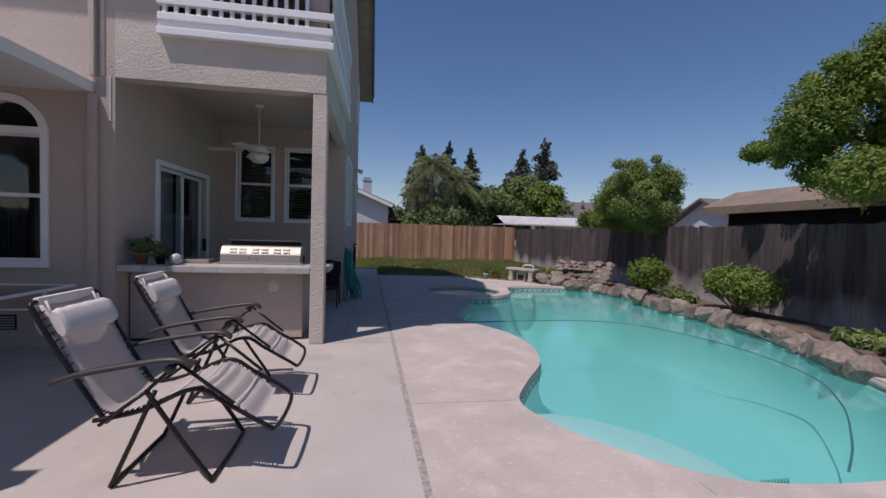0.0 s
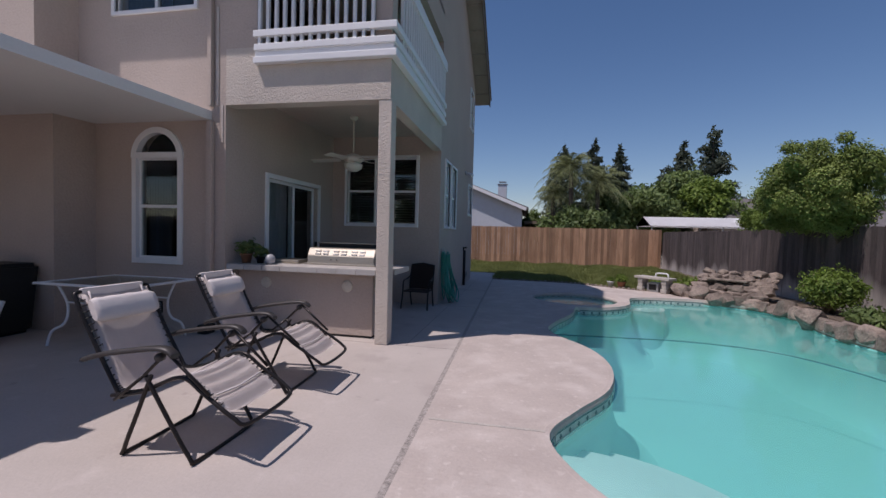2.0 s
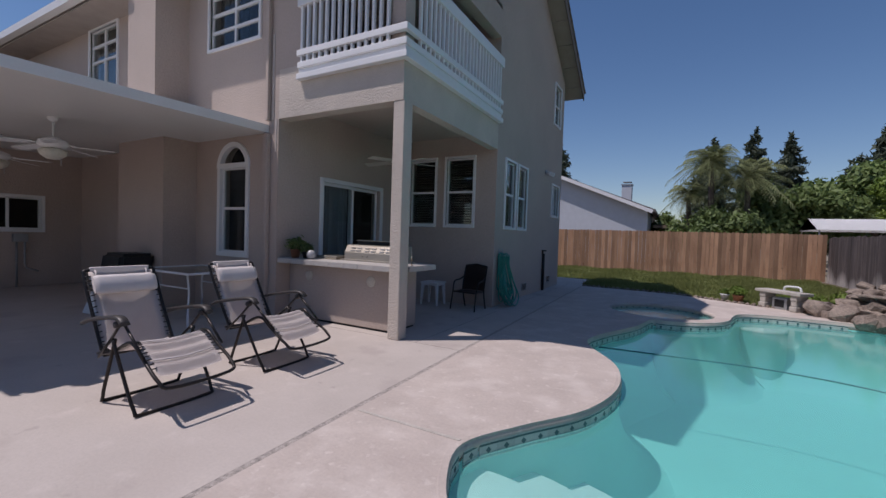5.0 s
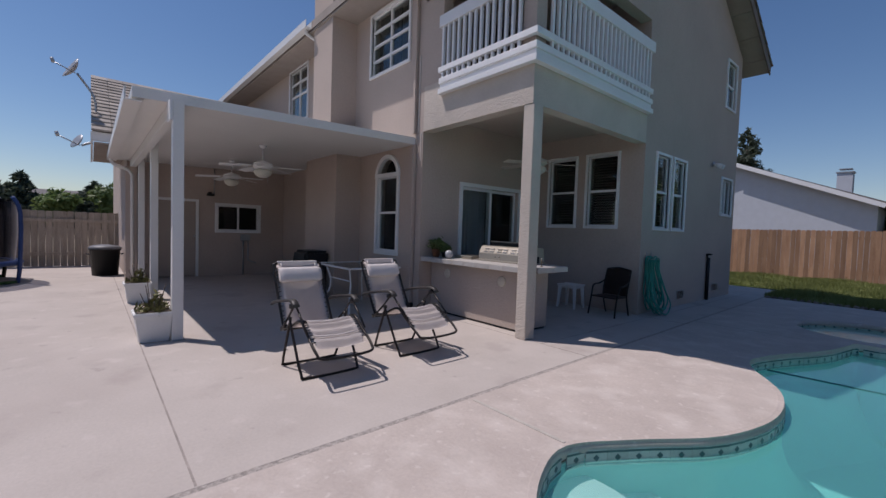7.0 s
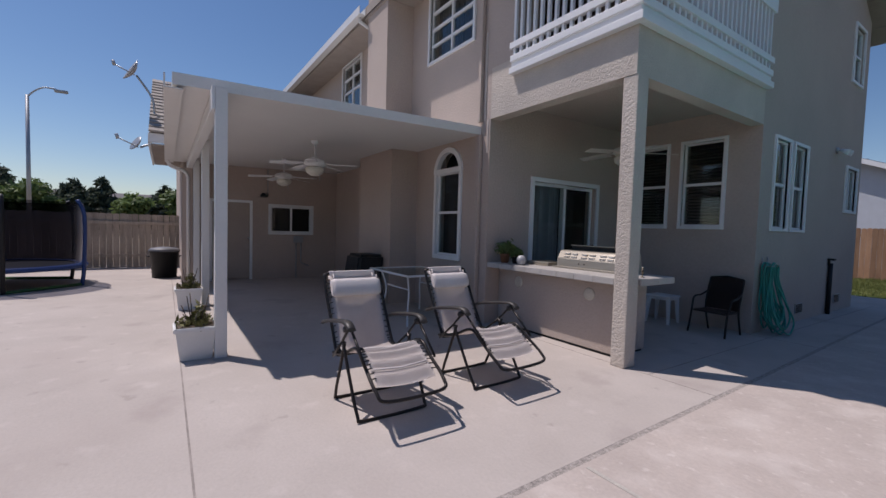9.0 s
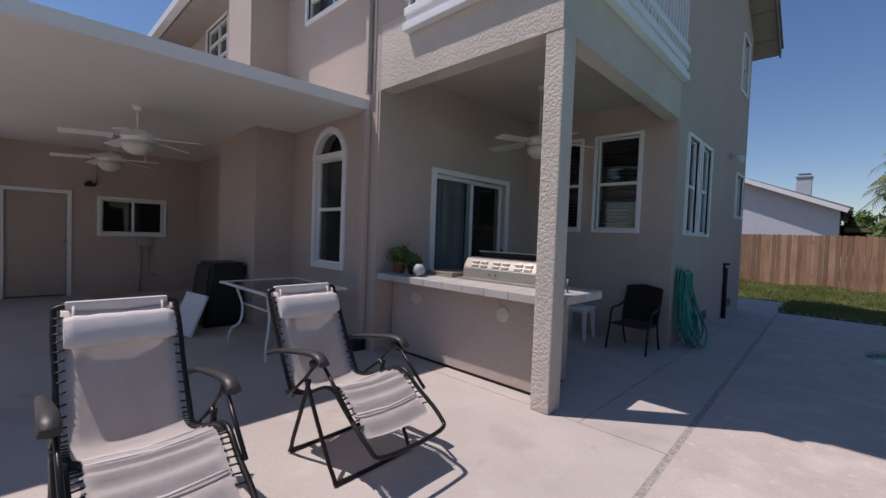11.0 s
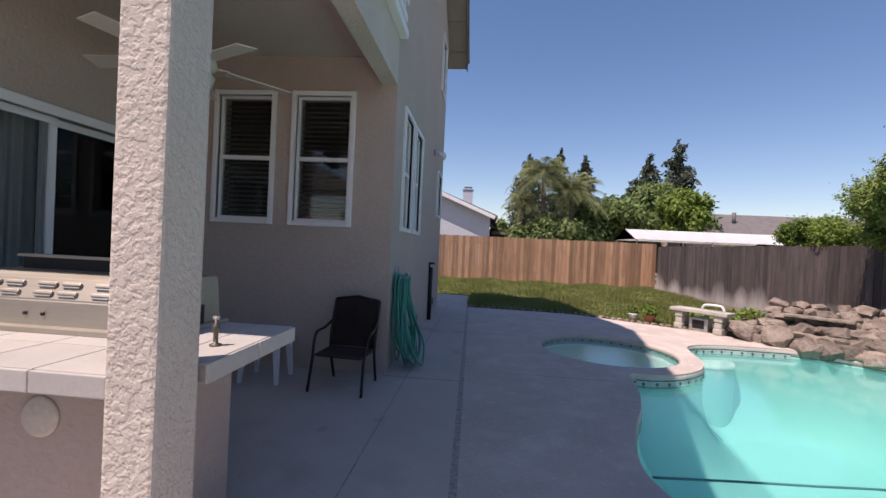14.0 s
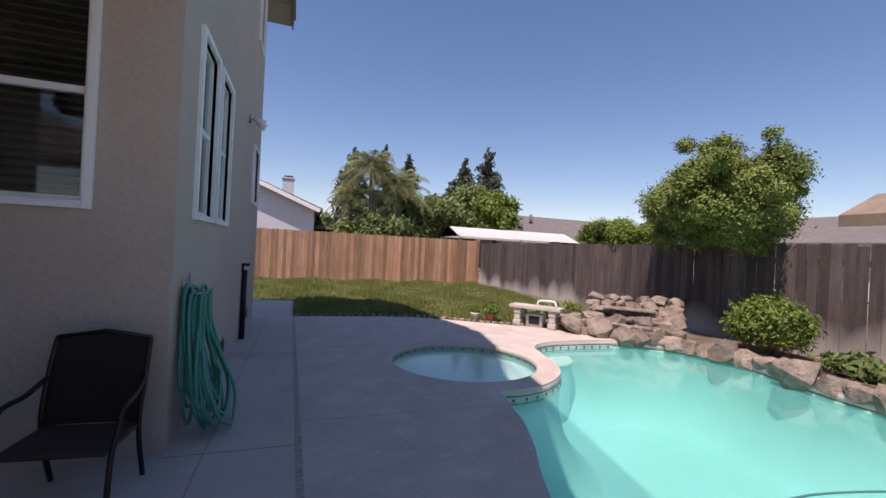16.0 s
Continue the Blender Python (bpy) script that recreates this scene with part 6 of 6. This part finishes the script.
shrub("round light green shrub with visible stems", [(6.92, 9.35, 0.55, 0.42, 0.46, 0.36), (6.85, 9.6, 0.45, 0.3, 0.3, 0.3), (6.9, 9.05, 0.5, 0.32, 0.3, 0.3)], 6500, 0.036, LEAFA, 31, (6.9, 9.35, 0.05))
shrub("broad clipped light green shrub", [(6.88, 6.65, 0.60, 0.4, 0.5, 0.30), (6.85, 7.02, 0.58, 0.36, 0.4, 0.28), (6.85, 6.28, 0.54, 0.36, 0.36, 0.28)], 9000, 0.036, LEAFA, 32, (6.85, 6.65, 0.05))
shrub("low grassy green plant on the bed", [(6.75, 8.2, 0.18, 0.25, 0.4, 0.16), (6.7, 7.8, 0.15, 0.2, 0.25, 0.12)], 900, 0.06, LEAFB, 33, (6.75, 8.1, 0.05))
shrub("low green plants beside the bench", [(5.1, 12.6, 0.15, 0.45, 0.3, 0.14), (5.9, 12.75, 0.2, 0.4, 0.3, 0.16)], 1100, 0.05, LEAFA, 34, (5.4, 12.65, 0.05))
shrub("spiky low plant on the bed", [(6.5, 4.4, 0.14, 0.22, 0.35, 0.12), (6.3, 3.8, 0.12, 0.2, 0.25, 0.1)], 700, 0.07, LEAFB, 35, (6.4, 4.2, 0.05))


def tree(label, base, height, blobs, count, size, material, seed, trunk=0.12, limbs=9, name="tree", stretch=1.0):
    e = thing(name, label, "tree", base)
    r = random.Random(seed)
    local = [(x - base[0], y - base[1], z - base[2], a, b, c) for x, y, z, a, b, c in blobs]
    bm = bmesh.new()
    sweep(bm, smooth_line([(0, 0, -0.1), (0.04, 0.02, height * 0.2), (-0.04, 0.05, height * 0.45), (0.02, 0, height * 0.8)], 4), [trunk * (1 - 0.055 * k) for k in range(13)], 9)
    part("trunk", bm, BARK, e)
    for k in range(limbs):
        bl = local[k % len(local)]
        z0_ = height * r.uniform(0.22, 0.6)
        bm = bmesh.new()
        q = Vector((bl[0] + r.uniform(-0.4, 0.4) * bl[3], bl[1] + r.uniform(-0.4, 0.4) * bl[4], bl[2] + r.uniform(-0.2, 0.4) * bl[5]))
        mid = Vector((q.x * 0.5, q.y * 0.5, (z0_ + q.z) / 2 - 0.1))
        sweep(bm, smooth_line([(0, 0, z0_), mid, q], 4), [trunk * 0.5 * (1 - 0.1 * i) for i in range(9)], 6)
        part("limb", bm, BARK, e)
    leaves("crown", local, count, size, material, e, seed, stretch, 0.5)
    return e


def clumps(c, spread, n_, r0, r1, seed):
    """Blobs scattered in an ellipsoid, for an uneven crown."""
    r = random.Random(seed)
    out = []
    while len(out) < n_:
        q = Vector((r.uniform(-1, 1), r.uniform(-1, 1), r.uniform(-1, 1)))
        if q.length < 1:
            s = r.uniform(r0, r1)
            out.append((c[0] + q.x * spread[0], c[1] + q.y * spread[1], c[2] + q.z * spread[2], s, s, s * 0.8))
    return out


LEAFT = mat("leaf_mid", (0.20, 0.255, 0.055), 0.6, vary=0.3, scale=1.5, fine=9, bump=0, tint=(0.11, 0.16, 0.03))
tree("round dense green tree overhanging the old fence", (7.95, 10.6, 0), 2.6, clumps((7.2, 10.4, 2.62), (0.80, 1.12, 0.66), 30, 0.26, 0.46, 41) + clumps((7.2, 10.4, 2.75), (1.1, 1.3, 0.95), 34, 0.10, 0.2, 46) + clumps((7.1, 11.4, 2.1), (0.4, 0.4, 0.35), 10, 0.15, 0.26, 45) + clumps((7.3, 10.3, 1.95), (0.45, 0.9, 0.28), 12, 0.22, 0.34, 48), 150000, 0.027, LEAFT, 41, 0.13, 10)
tree("tall bright green tree leaning over the old fence", (8.1, 4.4, 0), 3.8, clumps((6.95, 4.5, 2.95), (1.1, 1.0, 1.05), 34, 0.26, 0.48, 42) + clumps((7.2, 4.8, 3.0), (1.3, 1.2, 1.3), 40, 0.10, 0.2, 47) + clumps((7.15, 6.45, 3.02), (0.25, 0.6, 0.12), 12, 0.13, 0.23, 43), 130000, 0.032, LEAFA, 42, 0.16, 12)
tree("leafy shrub tree behind the old fence", (8.3, 13.8, 0), 1.6, clumps((8.2, 13.7, 1.9), (0.45, 2.0, 0.38), 26, 0.18, 0.36, 44), 26000, 0.036, LEAFA, 44, 0.08, 7)

# beyond the back fence
tree("dense dark green trees behind the back fence", (1.7, 35.5, 0), 3.0, clumps((1.7, 35.5, 2.3), (1.0, 0.8, 1.0), 12, 0.5, 0.8, 56), 4000, 0.17, LEAFB, 56, 0.12, 6)
tree("dense dark green trees behind the back fence", (4.5, 30.5, 0), 3.2, clumps((4.2, 30.5, 2.1), (2.8, 1.0, 0.9), 26, 0.6, 1.0, 51), 9000, 0.17, LEAFB, 51, 0.15, 8)
tree("dense dark green trees behind the back fence", (9.0, 33.0, 0), 4.2, clumps((9.0, 33, 3.2), (3.4, 1.2, 1.8), 30, 0.7, 1.2, 52), 10000, 0.2, LEAFB, 52, 0.15, 8)
tree("rounded yellow green tree behind the back fence", (13.4, 32, 0), 4.4, clumps((13.3, 32, 4.2), (1.4, 1.2, 1.3), 20, 0.5, 0.8, 53), 9000, 0.16, LEAFA, 53, 0.18, 8)
tree("dark broad tree far behind the fence", (14.5, 40, 0), 6, clumps((14.5, 40, 4.5), (4.0, 1.5, 2.2), 24, 0.9, 1.5, 54), 7000, 0.26, LEAFB, 54, 0.2, 8)
tree("dark low trees along the next yard", (18.5, 30, 0), 2.6, clumps((17.5, 29, 2.0), (3.2, 1.2, 0.7), 14, 0.5, 0.8, 55), 5000, 0.16, LEAFB, 55, 0.1, 6)


def conifer(x, y, h, r, seed):
    e = thing("conifer", "tall dark narrow conifer", "tree", (x, y, 0), 0, "conifers on the skyline")
    bm = bmesh.new()
    sweep(bm, [(0, 0, 0), (0, 0, h * 0.96)], [0.22, 0.03], 7)
    part("trunk", bm, BARK, e)
    rng_ = np.random.RandomState(seed)
    blobs = []
    for k in range(16):
        f = k / 15
        rad = 1.9 * r * (1 - f) ** 0.7 * rng_.uniform(0.75, 1.15) + 0.2
        for j in range(5):
            a = rng_.uniform(0, 6.28)
            blobs.append((math.cos(a) * rad * 0.55, math.sin(a) * rad * 0.55, h * (0.15 + 0.83 * f) + rng_.uniform(-0.2, 0.2), rad * 0.5, rad * 0.5, h * 0.035))
    leaves("needles", blobs, 7000, 0.24, LEAFC, e, seed, 1.3)


for x, y, h_, r_, sd in ((5.8, 55, 13.0, 1.7, 61), (9.5, 55, 13.4, 1.4, 62), (12.5, 55, 12.7, 1.4, 63), (18.0, 50, 12.0, 1.7, 64), (20.8, 50, 13.6, 2.0, 65), (14.8, 45, 8.6, 1.5, 66), (-9.5, 50, 12.2, 1.7, 67)):
    conifer(x, y, h_, r_, sd)


def palm(x, y, h, seed, n_=52, length=2.3):
    e = thing("palm_tree", "feathery palm with arching fronds", "palm", (x, y, 0), 0, "palms behind the fence")
    bm = bmesh.new()
    sweep(bm, smooth_line([(0, 0, 0), (0.1, 0, h * 0.4), (0.05, 0, h * 0.75), (0, 0, h)], 4), [0.2 - 0.006 * k for k in range(13)], 8)
    part("trunk", bm, BARK, e)
    r = random.Random(seed)
    for k in range(n_):
        a = 2.4 * k + r.uniform(-0.2, 0.2)
        up = 1.25 - 1.75 * k / n_ + r.uniform(-0.15, 0.15)          # the young fronds stand, the old ones hang
        L = length * r.uniform(0.8, 1.15)
        ca, sa, cu, su = math.cos(a), math.sin(a), math.cos(up), math.sin(up)
        pts = [Vector((ca * cu * L * f, sa * cu * L * f, h + su * L * f - 0.50 * L * f * f)) for f in (0, 0.25, 0.5, 0.75, 1.0)]
        spine = smooth_line(pts, 5)
        bm = bmesh.new()
        m_ = len(spine)
        for i in range(3, m_):
            q = spine[i]
            d = (spine[min(i + 1, m_ - 1)] - spine[i - 1]).normalized()
            side = d.cross(Vector((0, 0, 1)))
            side = side.normalized() if side.length > 0.01 else Vector((sa, -ca, 0))
            w = 0.55 * math.sin(math.pi * (0.15 + 0.75 * i / m_))
            for s_ in (-1, 1):
                tip = q + side * s_ * w + d * 0.24 + Vector((0, 0, -0.26 + r.uniform(-0.06, 0.06)))
                bm.faces.new([bm.verts.new(q - d * 0.022), bm.verts.new(q + d * 0.022), bm.verts.new(tip)])
        sweep(bm, spine, 0.018, 4)
        part("frond", bm, PALMLEAF, e)


palm(4.3, 31.0, 6.3, 71, 56, 2.1)
palm(6.2, 31.6, 5.3, 72)
palm(3.2, 32.5, 4.6, 73, 30, 1.5)
palm(43.0, 40.0, 6.0, 74, 30, 2.0)


# ---- neighbours ----
def gable_house(name, label, x0, x1, y0, y1, eave, ridge, wallmat, roofmat, along="x", over=0.5):
    h_ = thing(name, label, "house")
    part("wall", boxes((x0, x1, y0, y1, 0, eave)), wallmat, h_)
    bm = bmesh.new()
    if along == "x":
        ym_ = (y0 + y1) / 2
        pr = [(y0 - over, eave - 0.1), (ym_, ridge), (y1 + over, eave - 0.1), (y1 + over, eave + 0.08), (ym_, ridge + 0.18), (y0 - over, eave + 0.08)]
        ends = [[bm.verts.new((x, y, z)) for y, z in pr] for x in (x0 - over, x1 + over)]
        tri_ = [[(x, y0, eave), (x, y1, eave), (x, ym_, ridge)] for x in (x0, x1)]
    else:
        xm_ = (x0 + x1) / 2
        pr = [(x0 - over, eave - 0.1), (xm_, ridge), (x1 + over, eave - 0.1), (x1 + over, eave + 0.08), (xm_, ridge + 0.18), (x0 - over, eave + 0.08)]
        ends = [[bm.verts.new((x, y, z)) for x, z in pr] for y in (y0 - over, y1 + over)]
        tri_ = [[(x0, y, eave), (x1, y, eave), (xm_, y, ridge)] for y in (y0, y1)]
    for k in range(6):
        bm.faces.new((ends[0][k], ends[0][(k + 1) % 6], ends[1][(k + 1) % 6], ends[1][k]))
    for en in ends:
        bm.faces.new((en[0], en[1], en[4], en[5]))
        bm.faces.new((en[1], en[2], en[3], en[4]))
    part("roof", bm, roofmat, h_)
    for t_ in tri_:
        bm = bmesh.new()
        bm.faces.new([bm.verts.new(q) for q in t_])
        part("gable", bm, wallmat, h_)
    return h_


nh = gable_house("neighbour_house", "pale blue-grey house with a low gable roof", -11.2, 1.0, 30, 42, 3.25, 5.75, NEIGH, NROOF, "y", 0.45)
for s in (1,):
    bm = bmesh.new()
    box(bm, 0, 6.9, -0.03, 0.0, -0.1, 0.12, pose(-5.1, 29.52, 5.80, 0, 22.3, 0))
    part("fascia", bm, TRIM, nh)
ck = part("chimney", boxes((-0.9, -0.25, 33, 33.7, 3.2, 5.3)), NEIGH, nh, "pale chimney with a metal cap")
part("cap", boxes((-0.95, -0.2, 32.95, 33.75, 5.3, 5.36), (-0.85, -0.3, 33.05, 33.65, 5.5, 5.54)), GALV, nh)
part("lower_roof", boxes((1.2, 3.6, 33, 38, 2.3, 2.5)), BROWNROOF, nh)

cn = thing("shade_canopy", "long white tarpaulin canopy behind the fence", "canopy")
bm = bmesh.new()
pr = [(25.3, 2.12), (26.9, 2.68), (28.5, 2.12)]
A_ = [bm.verts.new((8.1, y, z)) for y, z in pr]
B_ = [bm.verts.new((15.6, y, z)) for y, z in pr]
for k in range(2):
    bm.faces.new((A_[k], A_[k + 1], B_[k + 1], B_[k]))
bm.faces.new(A_)
bm.faces.new(B_[::-1])
bmesh.ops.solidify(bm, geom=list(bm.faces), thickness=0.03)
part("tarp", bm, TARP, cn)
for x in (8.2, 11.8, 15.5):
    for y in (25.4, 28.4):
        bm = bmesh.new()
        sweep(bm, [(x, y, 0), (x, y, 2.12)], 0.03, 6)
        part("pole", bm, GALV, cn)

gable_house("distant_house", "low grey-roofed house beyond the yards", 17, 33, 38, 46, 2.7, 5.0, STUCCO, NROOF, "x", 0.6)
bpipe = thing("roof_vent", "dark vent pipe on the distant roof", "vent", (21.2, 40.4, 4.2))
bm = bmesh.new()
sweep(bm, [(0, 0, 0), (0, 0, 1.0)], 0.15, 8)
part("pipe", bm, NROOF, bpipe)
gable_house("garden_shed", "low brown-roofed shed just behind the old fence", 8.6, 9.7, 5.7, 8.85, 2.1, 2.42, mat("dark_wall", (0.06, 0.05, 0.045), 0.9), BROWNROOF, "y", 0.4)
gable_house("distant_house", "grey-roofed house next to the shed", 24, 36, 13.5, 24, 2.5, 4.3, NEIGH, NROOF, "y", 0.6)
gable_house("distant_house", "grey-roofed house beyond the side fence", 26, 38, 26, 33, 2.7, 4.6, NEIGH, NROOF, "x", 0.6)
gable_house("distant_house", "low house on the far skyline", -62, -48, -14, 6, 2.6, 4.0, STUCCO, NROOF, "y", 0.6)

# left skyline: street lamp and trees
sl = thing("street_lamp", "tall grey street lamp with a curved arm", "street lamp", (-25, -4.1, 0))
bm = bmesh.new()
sweep(bm, [(0, 0, 0), (0, 0, 7.0)], [0.10, 0.07], 10)
part("pole", bm, GALV, sl)
bm = bmesh.new()
sweep(bm, smooth_line([(0, 0, 6.9), (0.05, 0.25, 7.2), (0.1, 0.6, 7.42), (0.1, 1.0, 7.42)], 5), 0.035, 8)
part("arm", bm, GALV, sl)
bm = bmesh.new()
box(bm, 0.0, 0.2, 0.95, 1.45, 7.28, 7.42, bevel=0.05)
part("head", bm, GALV, sl)
for i, (x, y, s_) in enumerate(((-42, -13, 1.1), (-44, -8.0, 0.95), (-40, -1.0, 0.75), (-42, 3.0, 0.9), (-44, 7.0, 1.05), (-38, 9.0, 0.9), (-40, -18, 1.2))):
    tree("dark green trees on the far skyline", (x, y, 0), 3.5 * s_, clumps((x, y, 3.1 * s_), (1.4 * s_, 2.0 * s_, 1.5 * s_), 12, 0.7 * s_, 1.1 * s_, 80 + i), 3000, 0.24, LEAFB, 80 + i, 0.2, 5)
for x, y, h_ in ((-46, -10, 5.4), (-46, -5.5, 4.6), (-46, -3.5, 4.9), (-46, 1.2, 4.5), (-43, 5, 5.6)):
    conifer(x, y, h_, 1.2, int(100 + h_ * 10))

# closing plants behind the near fence
for i, (x, y) in enumerate(((10.5, 0.5), (11, -5), (4, -8), (-5, -8))):
    tree("leafy tree beyond the fence", (x, y, 0), 3.2, clumps((x, y, 2.9), (1.4, 1.4, 1.0), 10, 0.6, 0.9, 90 + i), 3500, 0.14, LEAFT, 90 + i, 0.15, 5)
